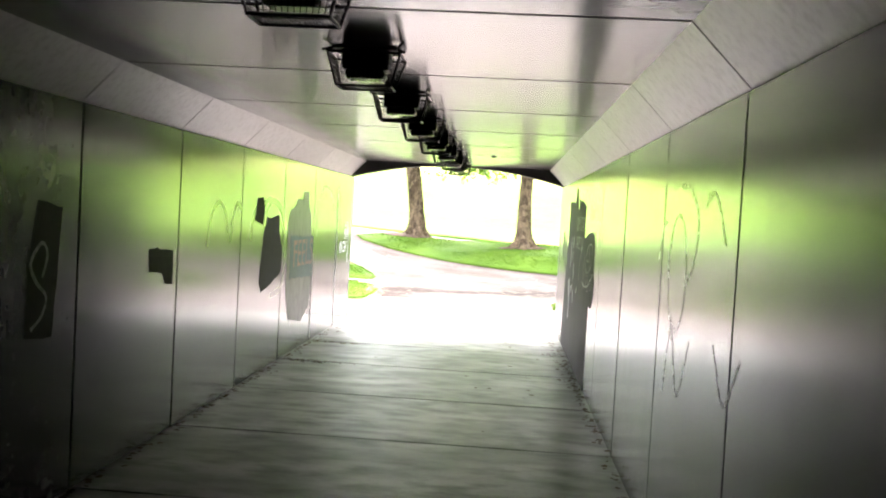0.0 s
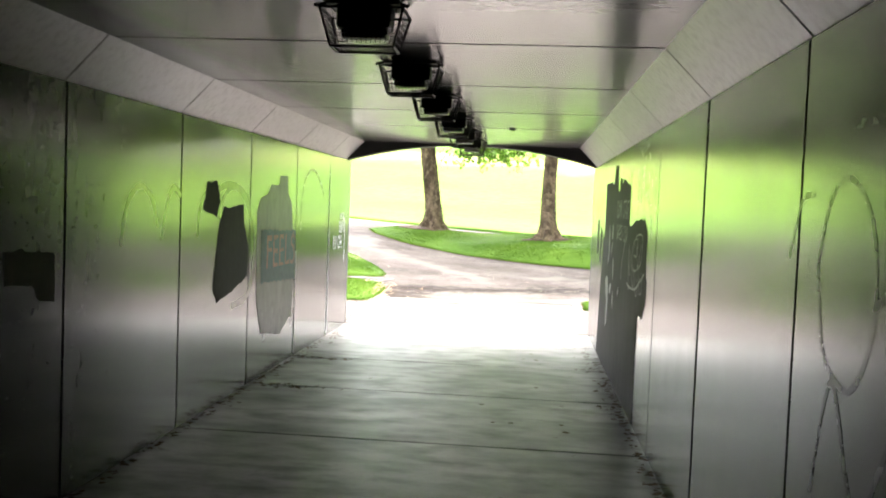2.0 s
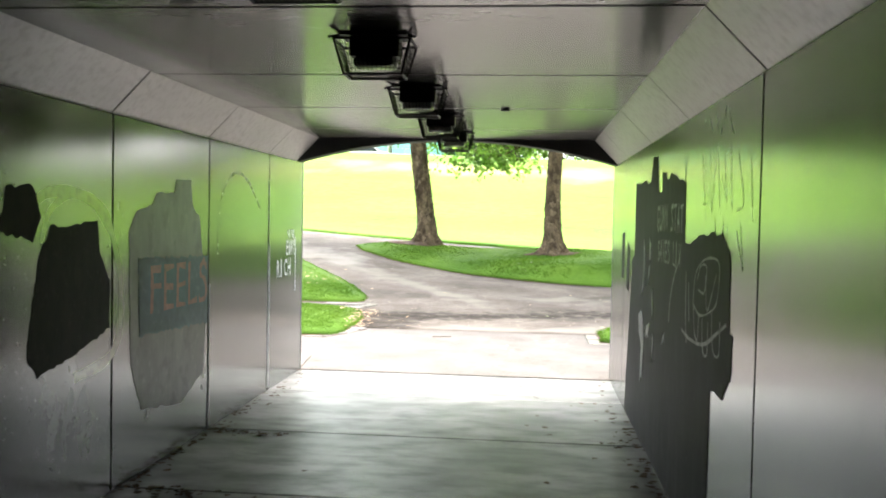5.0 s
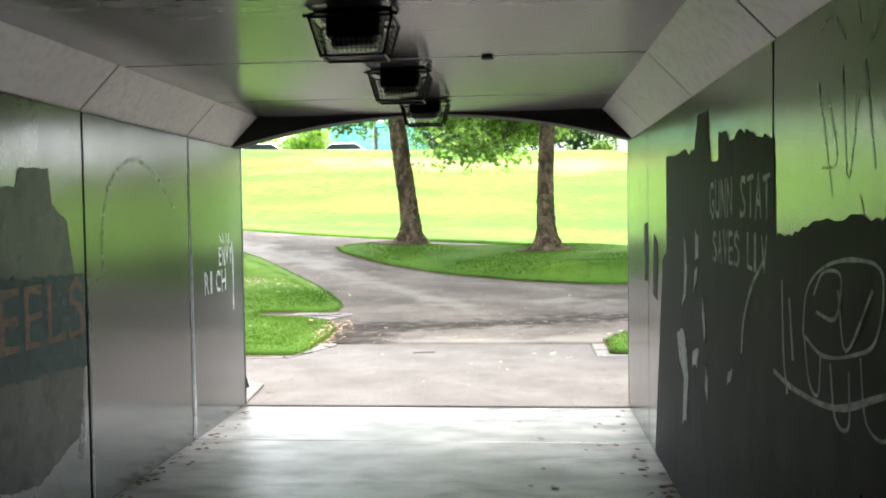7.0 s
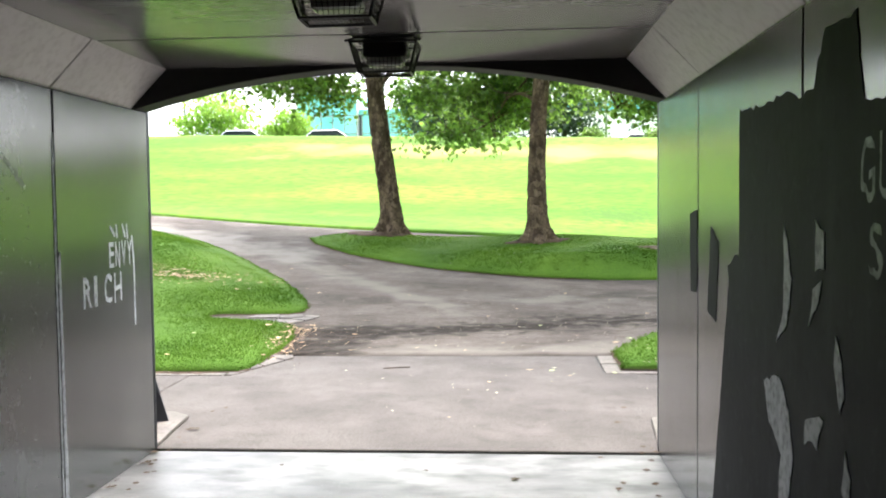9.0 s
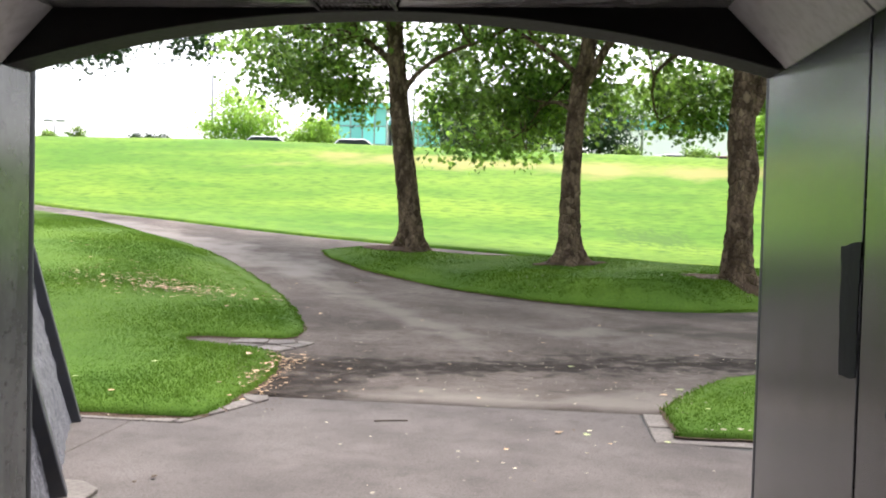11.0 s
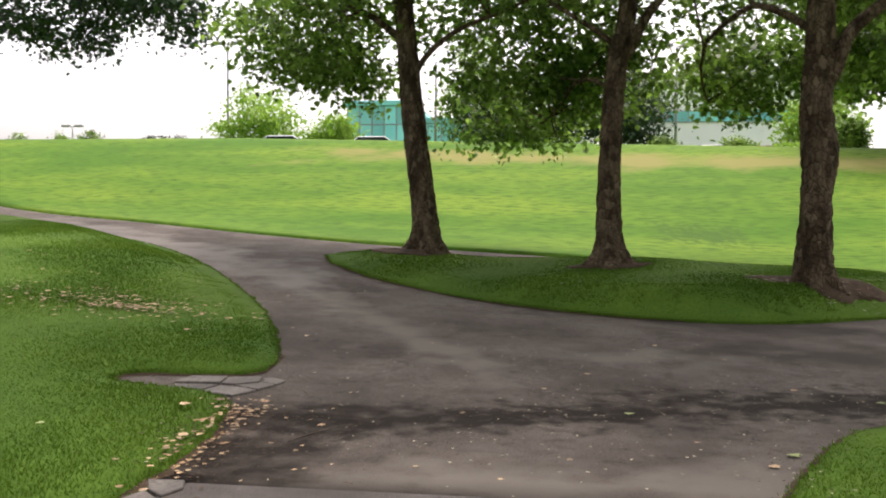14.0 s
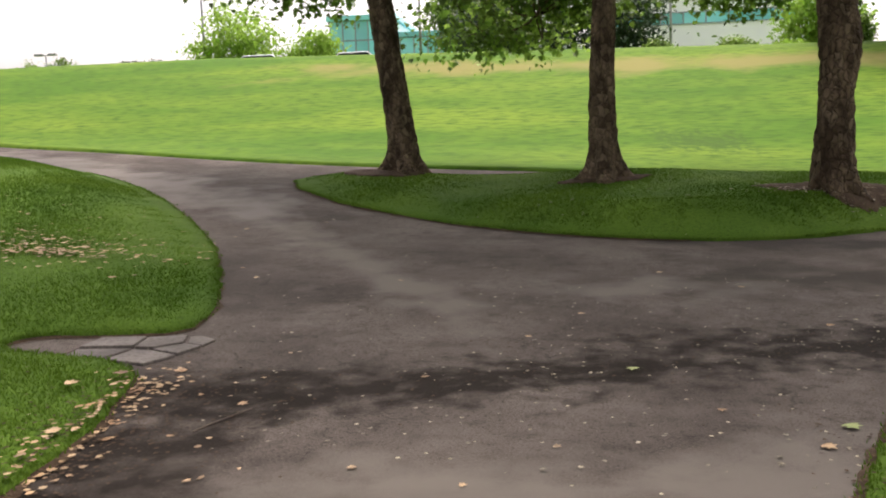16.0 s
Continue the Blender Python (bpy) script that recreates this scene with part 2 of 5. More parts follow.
def grit(m, light, dark, scale, amount=0.5, cracks=0.0):
    """Speckle a ground material with pale and dark grains, worn blotches and fine cracks."""
    n, l = m.node_tree.nodes, m.node_tree.links
    p = n["Principled BSDF"]
    geo = n.new("ShaderNodeNewGeometry")
    colour = p.inputs["Base Color"].links[0].from_socket
    layers = [(scale, light, 0.60, 0.72, amount, 2), (scale * 0.55, dark, 0.56, 0.68, amount, 3), (6.5, dark, 0.52, 0.72, amount * 0.7, 8), (2.2, light, 0.54, 0.74, amount * 0.45, 8)]
    for k, (sc, c, lo, hi, top, detail) in enumerate(layers):
        nz = n.new("ShaderNodeTexNoise")
        nz.inputs["Scale"].default_value, nz.inputs["Detail"].default_value = sc, detail
        shift = n.new("ShaderNodeVectorMath")
        shift.operation = "ADD"
        shift.inputs[1].default_value = (3.7 * k, 1.3 * k, 0)
        l.new(geo.outputs["Position"], shift.inputs[0])
        l.new(shift.outputs[0], nz.inputs["Vector"])
        r = n.new("ShaderNodeMapRange")
        r.inputs["From Min"].default_value, r.inputs["From Max"].default_value, r.inputs["To Max"].default_value = lo, hi, top
        l.new(nz.outputs["Fac"], r.inputs["Value"])
        mx = n.new("ShaderNodeMix")
        mx.data_type = "RGBA"
        l.new(r.outputs[0], mx.inputs["Factor"])
        l.new(colour, mx.inputs["A"])
        mx.inputs["B"].default_value = (*c, 1)
        colour = mx.outputs["Result"]
    if cracks:
        warp = n.new("ShaderNodeTexNoise")
        warp.inputs["Scale"].default_value, warp.inputs["Detail"].default_value = 2.5, 6
        l.new(geo.outputs["Position"], warp.inputs["Vector"])
        bend = n.new("ShaderNodeVectorMath")
        bend.operation = "MULTIPLY_ADD"
        bend.inputs[1].default_value = (0.9, 0.9, 0)
        l.new(warp.outputs["Color"], bend.inputs[0])
        l.new(geo.outputs["Position"], bend.inputs[2])
        vo = n.new("ShaderNodeTexVoronoi")
        vo.feature = "DISTANCE_TO_EDGE"
        vo.inputs["Scale"].default_value = cracks
        l.new(bend.outputs[0], vo.inputs["Vector"])
        r = n.new("ShaderNodeMapRange")
        r.inputs["From Max"].default_value = 0.008 * cracks
        r.inputs["To Min"].default_value, r.inputs["To Max"].default_value = 0.55, 0.0
        l.new(vo.outputs["Distance"], r.inputs["Value"])
        mx = n.new("ShaderNodeMix")
        mx.data_type = "RGBA"
        l.new(r.outputs[0], mx.inputs["Factor"])
        l.new(colour, mx.inputs["A"])
        mx.inputs["B"].default_value = (*dark, 1)
        colour = mx.outputs["Result"]
    l.new(colour, p.inputs["Base Color"])


def plates(m, scale, crack, flake):
    """Break bark into flaking plates with dark seams and paler patches."""
    n, l = m.node_tree.nodes, m.node_tree.links
    p = n["Principled BSDF"]
    geo = n.new("ShaderNodeNewGeometry")
    warp = n.new("ShaderNodeTexNoise")
    warp.inputs["Scale"].default_value = 9
    l.new(geo.outputs["Position"], warp.inputs["Vector"])
    bend = n.new("ShaderNodeVectorMath")
    bend.operation = "MULTIPLY_ADD"
    bend.inputs[1].default_value = (0.12, 0.12, 0.12)
    l.new(warp.outputs["Color"], bend.inputs[0])
    l.new(geo.outputs["Position"], bend.inputs[2])
    squeeze = n.new("ShaderNodeVectorMath")
    squeeze.operation = "MULTIPLY"
    squeeze.inputs[1].default_value = (1.0, 1.0, 0.55)
    l.new(bend.outputs[0], squeeze.inputs[0])
    edge = n.new("ShaderNodeTexVoronoi")
    edge.feature = "DISTANCE_TO_EDGE"
    edge.inputs["Scale"].default_value = scale
    l.new(squeeze.outputs[0], edge.inputs["Vector"])
    cell = n.new("ShaderNodeTexVoronoi")
    cell.inputs["Scale"].default_value = scale
    l.new(squeeze.outputs[0], cell.inputs["Vector"])
    pick = n.new("ShaderNodeSeparateColor")
    l.new(cell.outputs["Color"], pick.inputs[0])
    colour = p.inputs["Base Color"].links[0].from_socket
    for value, lo, hi, a, b, c in ((pick.outputs[0], 0.62, 1.0, 0.0, 0.6, flake), (edge.outputs["Distance"], 0.0, 0.10, 0.55, 0.0, crack)):
        r = n.new("ShaderNodeMapRange")
        for key, v in (("From Min", lo), ("From Max", hi), ("To Min", a), ("To Max", b)):
            r.inputs[key].default_value = v
        l.new(value, r.inputs["Value"])
        mx = n.new("ShaderNodeMix")
        mx.data_type = "RGBA"
        l.new(r.outputs[0], mx.inputs["Factor"])
        l.new(colour, mx.inputs["A"])
        mx.inputs["B"].default_value = (*c, 1)
        colour = mx.outputs["Result"]
    l.new(colour, p.inputs["Base Color"])
    old = p.inputs["Normal"].links[0].from_node
    bp = n.new("ShaderNodeBump")
    bp.inputs["Strength"].default_value, bp.inputs["Distance"].default_value = 0.9, 0.03
    lift = n.new("ShaderNodeMapRange")
    lift.inputs["From Max"].default_value = 0.2
    l.new(edge.outputs["Distance"], lift.inputs["Value"])
    l.new(lift.outputs[0], bp.inputs["Height"])
    l.new(old.outputs[0], bp.inputs["Normal"])
    l.new(bp.outputs[0], p.inputs["Normal"])


def gloss_coat(m, weight, rough, ior):
    """A clear coat of gloss paint over a surface."""
    p = m.node_tree.nodes["Principled BSDF"]
    p.inputs["Coat Weight"].default_value = weight
    p.inputs["Coat Roughness"].default_value = rough
    p.inputs["Coat IOR"].default_value = ior


gloss_coat(CEIL, 0.55, 0.2, 1.6)
gloss_coat(PAINT, 0.35, 0.24, 1.6)
gloss_coat(WORNPAINT, 0.35, 0.18, 1.6)
gloss_coat(HAUNCH, 0.4, 0.30, 1.6)
plates(BARK, 12.0, (0.016, 0.011, 0.008), (0.22, 0.168, 0.108))
grit(ASPHALT, (0.19, 0.165, 0.14), (0.026, 0.021, 0.017), 75.0, 0.6, 0.55)
grit(APRON, (0.15, 0.132, 0.117), (0.032, 0.026, 0.022), 75.0, 0.5, 0.0)
grit(PAINT, (0.075, 0.08, 0.078), (0.010, 0.011, 0.011), 45.0, 0.4)
grit(WORNPAINT, (0.10, 0.107, 0.097), (0.016, 0.017, 0.017), 30.0, 0.42)
grit(GREYPAINT, (0.11, 0.117, 0.107), (0.022, 0.024, 0.023), 14.0, 0.55)
grit(TEALPAINT, (0.10, 0.16, 0.165), (0.03, 0.055, 0.06), 18.0, 0.45)
grit(BLACKPAINT, (0.036, 0.037, 0.04), (0.007, 0.007, 0.009), 24.0, 0.35)
grit(SLAB, (0.17, 0.165, 0.16), (0.03, 0.028, 0.026), 50.0, 0.25)
lay_bands(ASPHALT, [(-3.2, 0.2, 12.5, 6.8, 0.7), (-1.2, 3.4, 3.5, 4.4, 0.55), (0.5, 3.5, 8.2, 9.0, 0.5)], (0.155, 0.136, 0.114), 1.6)
lay_bands(ASPHALT, [(-14.0, -2.6, 21.4, 12.6, 1.3)], (0.20, 0.178, 0.158), 1.2)
lay_bands(HILL, [(3.0, 5.2, 22.5, 22.0, 1.1)], (0.045, 0.098, 0.012), 6.0, 3.6)
# darker asphalt before the island and across the right of the junction
lay_bands(ASPHALT, [(-0.6, 7.0, 12.0, 10.6, 0.55)], (0.05, 0.042, 0.036), 2.0)
lay_bands(ASPHALT, [(1.8, 9.0, 9.2, 8.4, 1.2), (2.4, 8.0, 6.2, 6.0, 0.8)], (0.048, 0.040, 0.032), 1.4, 1.9)
# dark soil across the path and at the left lawn edge
lay_bands(ASPHALT, [(-2.0, 2.2, 4.9, 6.2, 0.50), (0.8, 6.0, 5.9, 7.4, 0.66)], (0.015, 0.011, 0.008), 4.0, 3.0)
lay_bands(ASPHALT, [(-2.6, -0.85, 3.6, 4.5, 1.1), (-2.4, -0.7, 5.2, 5.3, 0.5)], (0.014, 0.010, 0.007), 4.0, 1.8)
lay_bands(HILL, [(-9.0, 16.0, 32.6, 30.5, 1.3)], (0.205, 0.19, 0.06), 0.5)


# ---- building helpers ----
def finish(name, bm, mat, parent=None, label="", smooth=False):
    me = bpy.data.meshes.new(name)
    bm.normal_update()
    bm.to_mesh(me)
    bm.free()
    return placed(name, me, mat, parent, label, smooth)


def placed(name, me, mat, parent=None, label="", smooth=False):
    if mat:
        me.materials.append(mat)
    if smooth:
        me.shade_smooth()
    ob = new(name, me)
    if parent:
        ob.parent = parent
    if label:
        ob["label"] = label
    return ob


def part(name, bm, mat, parent, label="", smooth=False):
    return finish(name, bm, mat, parent, label, smooth)


def arrays(name, verts, faces, mat, parent=None, label="", smooth=False):
    me = bpy.data.meshes.new(name)
    verts = np.asarray(verts, np.float32)
    faces = np.asarray(faces, np.int32)
    me.vertices.add(len(verts))
    me.vertices.foreach_set("co", verts.ravel())
    k = faces.shape[1]
    me.loops.add(faces.size)
    me.loops.foreach_set("vertex_index", faces.ravel())
    me.polygons.add(len(faces))
    me.polygons.foreach_set("loop_start", np.arange(0, faces.size, k, dtype=np.int32))
    me.update(calc_edges=True)
    me.validate()
    return placed(name, me, mat, parent, label, smooth)


def box_bm(x0, x1, y0, y1, z0, z1, bevel=0.0, bm=None):
    own = bmesh.new()
    bmesh.ops.create_cube(own, size=1)
    for v in own.verts:
        v.co = Vector(((x0 + x1) / 2 + v.co.x * (x1 - x0), (y0 + y1) / 2 + v.co.y * (y1 - y0), (z0 + z1) / 2 + v.co.z * (z1 - z0)))
    if bevel:
        bmesh.ops.bevel(own, geom=own.edges[:], offset=bevel, segments=2, affect="EDGES", profile=0.5)
    if bm is None:
        return own
    me = bpy.data.meshes.new("joined")
    own.to_mesh(me)
    own.free()
    bm.from_mesh(me)
    bpy.data.meshes.remove(me)
    return bm


def prism_bm(outline, depth, bevel=0.0):
    """A closed outline of 3D points, pushed along the vector depth."""
    bm = bmesh.new()
    f = bm.faces.new([bm.verts.new(p) for p in outline])
    r = bmesh.ops.extrude_face_region(bm, geom=[f])
    bmesh.ops.translate(bm, verts=[g for g in r["geom"] if isinstance(g, bmesh.types.BMVert)], vec=depth)
    bmesh.ops.recalc_face_normals(bm, faces=bm.faces[:])
    if bevel:
        bmesh.ops.bevel(bm, geom=bm.edges[:], offset=bevel, segments=1, affect="EDGES")
    return bm


def tube_bm(points, radii, sides=8, bm=None, cap=True):
    bm = bm or bmesh.new()
    rings = []
    pts = [Vector(p) for p in points]
    for i, p in enumerate(pts):
        d = (pts[min(i + 1, len(pts) - 1)] - pts[max(i - 1, 0)]).normalized()
        side = d.cross(Vector((0.3, 0.9, 0.31))).normalized()
        up = side.cross(d)
        r = radii[i] if isinstance(radii, (list, tuple)) else radii
        rings.append([bm.verts.new(p + (side * math.cos(a) + up * math.sin(a)) * r) for a in (2 * math.pi * k / sides for k in range(sides))])
    for a, b in zip(rings, rings[1:]):
        for k in range(sides):
            bm.faces.new((a[k], a[(k + 1) % sides], b[(k + 1) % sides], b[k]))
    if cap:
        bm.faces.new(rings[0][::-1])
        bm.faces.new(rings[-1])
    return bm


def empty(name, place, label, category, group="", kind=""):
    ob = new(name)
    ob.location = place
    ob.empty_display_size = 0.1
    return tagged(ob, label, category, group, kind)


def hung(ob, thing):
    """Make ob, modelled in world places, a part of thing."""
    ob.parent = thing
    ob.matrix_parent_inverse = thing.matrix_basis.inverted()
    return ob


def curve_through(points, n=8):
    """A smooth line through plan points."""
    P = [np.array(p, float) for p in points]
    P = [2 * P[0] - P[1]] + P + [2 * P[-1] - P[-2]]
    out = []
    for a, b, c, d in zip(P, P[1:], P[2:], P[3:]):
        for k in range(n):
            t = k / n
            out.append(0.5 * (2 * b + (c - a) * t + (2 * a - 5 * b + 4 * c - d) * t * t + (3 * b - a - 3 * c + d) * t ** 3))
    out.append(P[-2])
    return [tuple(p) for p in out]


# ---- lie of the land ----
RISE_U = np.array([-60, 5.5, 7, 10, 14, 17.5, 20.5, 24, 28, 40, 80])
RISE_Z = np.array([0, 0, 0.04, 0.13, 0.29, 0.67, 0.92, 1.12, 1.4, 1.9, 2.4])
FAR_X = np.array([-400, -60, -30, -15.2, -10.8, -7.25, -4.2, -2.9, 0.5, 5, 20, 60, 400])
FAR_Y = np.array([60, 52, 32.5, 23.4, 21.4, 20.0, 18.8, 18.5, 18.35, 18.2, 19, 24, 30])


def step(t):
    t = np.clip(t, 0, 1)
    return t * t * (3 - 2 * t)


def rise(x, y):
    u = y - 0.6 * np.clip(x, -16, 7)
    return sum(np.interp(u + o, RISE_U, RISE_Z) for o in (-1.0, -0.5, 0, 0.5, 1.0)) / 5


def far_edge(x):
    return sum(np.interp(x + o, FAR_X, FAR_Y) for o in (-1.2, -0.6, 0, 0.6, 1.2)) / 5


def land(x, y):
    """Height of the paved ground and of the hill behind it."""
    x, y = np.asarray(x, float), np.asarray(y, float)
    low = rise(x, y)
    slope = 0.75 + 0.29 * (y - 21.2)
    hill = low + np.log1p(np.exp(np.clip((slope - low) / 0.25, -50, 50))) * 0.25
    top = 4.78 - 0.03 * np.clip(x, -14, 20) + 0.004 * np.clip(y - 36, 0, 400)
    return top - np.log1p(np.exp(np.clip((top - hill) / 0.16, -50, 50))) * 0.16 + 0.0


def height(x, y):
    return float(land(x, y))

# ---- ground ----
def ground():
    xs = np.unique(np.concatenate([np.linspace(-400, -40, 10), np.linspace(-40, -18, 23), np.arange(-18, 18.01, 0.4), np.linspace(18, 40, 23), np.linspace(40, 400, 10)]))
    near_t = np.concatenate([np.arange(0, 22, 0.4), np.linspace(22, 60, 20), np.linspace(60, 700, 12)])
    far = far_edge(xs)
    rows = []
    for y in np.concatenate([np.linspace(-300, -40, 6), np.arange(-40, -0.4, 2.0)]):
        rows.append((np.full_like(xs, y), None))
    for y in (-0.32, -0.26):
        rows.append((np.full_like(xs, y), None))
    for r in np.linspace(0.0, 1.0, 60):
        rows.append((-0.2 + (far + 0.06 + 0.2) * r, -0.07))
    for t in near_t:
        rows.append((far + 0.08 + t, 0.045))
    verts = []
    for k, (y, lift) in enumerate(rows):
        reach = 5 * step((np.abs(xs) - 7) / 6)
        bank = 3.3 * step((-y - 0.27 + reach) / (0.04 + reach))
        z = land(xs, y) * (y > -0.25) + (lift or 0)
        verts.append(np.stack([xs, y, np.where(bank > 0.02, np.maximum(z, bank), z)], 1))
    verts = np.concatenate(verts)
    w = len(xs)
    i = np.arange(len(rows) - 1)[:, None] * w + np.arange(w - 1)[None]
    i = i.ravel()
    quads = np.stack([i, i + 1, i + 1 + w, i + w], 1)
    mid = verts[quads].mean(1)
    tall = verts[quads][:, :, 2].max(1) - verts[quads][:, :, 2].min(1)
    quads = quads[~((tall > 1.0) & (np.abs(mid[:, 0]) < 8.5) & (np.abs(mid[:, 1]) < 0.6))]
    ob = arrays("ground", verts, quads, HILL, smooth=True)
    tagged(ob, "mown grass bank rising behind the path", "ground", kind="structure")


ground()


def sheet(name, outline, mat, lift, spacing, label, category, mound=None, skirt=0.12, lip=0.0):
    """Ground cover inside a plan outline, draped over the land, with an edge that goes down."""
    pts = [Vector((p[0], p[1])) for p in outline]
    n = len(pts)
    poly = np.array([(p.x, p.y) for p in pts])
    x0, y0 = poly.min(0)
    x1, y1 = poly.max(0)
    gx, gy = np.meshgrid(np.arange(x0, x1, spacing), np.arange(y0, y1, spacing))
    gx, gy = gx.ravel(), gy.ravel()
    inside = within(gx, gy, poly)
    d = edge_distance(gx, gy, poly)
    keep = inside & (d > spacing * 0.5)
    allp = pts + [Vector((a, b)) for a, b in zip(gx[keep], gy[keep])]
    edges = [(i, (i + 1) % n) for i in range(n)]
    vs, _, fs, *_ = mathutils.geometry.delaunay_2d_cdt(allp, edges, [], 1, 1e-4)
    V = np.array([(v.x, v.y) for v in vs])
    dist = edge_distance(V[:, 0], V[:, 1], poly)
    z = land(V[:, 0], V[:, 1]) + lift + lip * step(dist / 0.12)
    if mound:
        z = z + mound(V[:, 0], V[:, 1], dist)
    bm = bmesh.new()
    bv = [bm.verts.new((a, b, c)) for (a, b), c in zip(V, z)]
    for f in fs:
        if len(set(f)) > 2:
            bm.faces.new([bv[i] for i in f])
    bmesh.ops.recalc_face_normals(bm, faces=bm.faces[:])
    if bm.faces and sum(f.normal.z for f in bm.faces) < 0:
        bmesh.ops.reverse_faces(bm, faces=bm.faces[:])
    rim = [e for e in bm.edges if e.is_boundary]
    r = bmesh.ops.extrude_edge_only(bm, edges=rim)
    for v in r["geom"]:
        if isinstance(v, bmesh.types.BMVert):
            v.co.z -= skirt
    ob = finish(name, bm, mat, smooth=True)
    return tagged(ob, label, category, kind="structure")


def within(x, y, poly):
    inside = np.zeros(len(x), bool)
    for (ax, ay), (bx, by) in zip(poly, np.roll(poly, -1, 0)):
        hit = ((ay > y) != (by > y)) & (x < (bx - ax) * (y - ay) / (by - ay + 1e-12) + ax)
        inside ^= hit
    return inside


def edge_distance(x, y, poly):
    best = np.full(len(x), 1e9)
    for a, b in zip(poly, np.roll(poly, -1, 0)):
        d = b - a
        t = np.clip(((x - a[0]) * d[0] + (y - a[1]) * d[1]) / (d @ d + 1e-12), 0, 1)
        best = np.minimum(best, np.hypot(x - a[0] - t * d[0], y - a[1] - t * d[1]))
    return best


def wobble(points, amount, seed, step_m=0.12):
    """Fray a plan line by a few centimetres."""
    rng = random.Random(seed)
    out = []
    for (ax, ay), (bx, by) in zip(points, points[1:]):
        k = max(1, int(math.hypot(bx - ax, by - ay) / step_m))
        k = min(k, 12)
        for j in range(k):
            out.append((ax + (bx - ax) * j / k + rng.uniform(-amount, amount), ay + (by - ay) * j / k + rng.uniform(-amount, amount)))
    out.append(points[-1])
    return out


LEFT_EDGE = wobble(curve_through([(-9, 2.62), (-5, 2.64), (-2.2, 2.64), (-1.86, 2.72), (-1.79, 3.05), (-1.80, 3.5), (-1.78, 3.95), (-1.86, 4.7), (-2.06, 5.45), (-2.45, 5.80)], 4)
                   + curve_through([(-3.1, 5.90), (-3.42, 6.12), (-3.3, 6.42), (-2.62, 6.50), (-2.24, 6.72), (-2.34, 7.5), (-2.66, 8.4), (-3.02, 9.3), (-3.6, 10.6), (-4.4, 12.0), (-5.8, 13.9), (-7.6, 15.85), (-10.2, 18.2), (-12.7, 19.6), (-19, 23.0), (-30, 29.5)], 4), 0.018, 1)
LEFT_LAWN = LEFT_EDGE + [(-34, 29.5), (-34, 2.62)]
ISLAND = wobble(curve_through([(-4.24, 16.3), (-3.85, 15.3), (-3.35, 14.72), (-2.8, 14.1), (-1.8, 13.4), (-0.83, 12.65), (0.75, 11.7), (2.1, 11.34), (3.5, 11.47), (4.9, 12.25), (7.2, 13.7), (11.2, 16.0)], 5), 0.018, 2) + wobble(curve_through([(11.2, 17.0), (5.2, 16.9), (0.7, 17.15), (-2.3, 17.35), (-3.7, 17.1), (-4.24, 16.3)], 4), 0.02, 3)[:-1]
RIGHT_LAWN = wobble(curve_through([(14, 2.83), (5, 2.82), (2.0, 2.81), (1.80, 2.86), (1.77, 3.2), (1.80, 3.7), (2.06, 4.3), (2.42, 5.0), (2.9, 5.56), (4.05, 6.15), (8, 7.2), (16, 9.5)], 5), 0.016, 4) + [(16, 2.83)]


def left_mound(x, y, d):
    return 0.03 * step(d / 0.4) + 0.26 * step((-x - 2.9) / 5.0) * step((y - 4.5) / 5) * step(d / 1.5) + 0.04 * step(d / 1.0)


def island_mound(x, y, d):
    return (0.14 + (0.30 * step((x + 1.5) / 4.5) - 0.03 * step((x - 1.5) / 2.5)) * step((9.5 - x) / 4.0)) * step(d / 0.85) * step((17.4 - y) / 1.2 + 0.25)


sheet("lawn_left", LEFT_LAWN, GRASS, 0.035, 0.35, "mown green lawn beside the path, edge cut ragged", "lawn", left_mound)
sheet("lawn_island", ISLAND, GRASS, 0.035, 0.25, "mown grass island under the trees", "lawn", island_mound)
sheet("lawn_right", RIGHT_LAWN, GRASS, 0.045, 0.25, "small green lawn at the tunnel apron", "lawn", lambda x, y, d: 0.05 * step(d / 0.6))

def cut_edge(line, width, seed, label):
    """Bare dark soil along the cut edge of a lawn."""
    rr = random.Random(seed)
    bm = bmesh.new()
    prev = None
    for i, (x, y) in enumerate(line):
        a, b = line[max(i - 1, 0)], line[min(i + 1, len(line) - 1)]
        d = Vector((b[0] - a[0], b[1] - a[1], 0))
        if d.length < 1e-6:
            continue
        n = Vector((d.y, -d.x, 0)).normalized()
        w = width * rr.uniform(0.35, 1.5)
        p = Vector((x, y, 0)) + n * w
        q = Vector((x, y, 0)) - n * 0.05
        row = [bm.verts.new((p.x, p.y, max(height(p.x, p.y), 0.0) + 0.006)), bm.verts.new((x, y, max(height(x, y), 0.0) + 0.016)), bm.verts.new((q.x, q.y, height(x, y) + 0.02))]
        if prev:
            bm.faces.new((prev[0], row[0], row[1], prev[1]))
            bm.faces.new((prev[1], row[1], row[2], prev[2]))
        prev = row
    bmesh.ops.recalc_face_normals(bm, faces=bm.faces[:])
    tagged(finish("soil_edge", bm, SOIL), label, "soil", kind="structure")


cut_edge(LEFT_EDGE, 0.05, 31, "dark bare soil along the lawn edge")
cut_edge(ISLAND[:56], 0.06, 32, "dark bare soil along the island edge")
cut_edge(RIGHT_LAWN[:-1], 0.045, 33, "dark bare soil along the lawn edge")

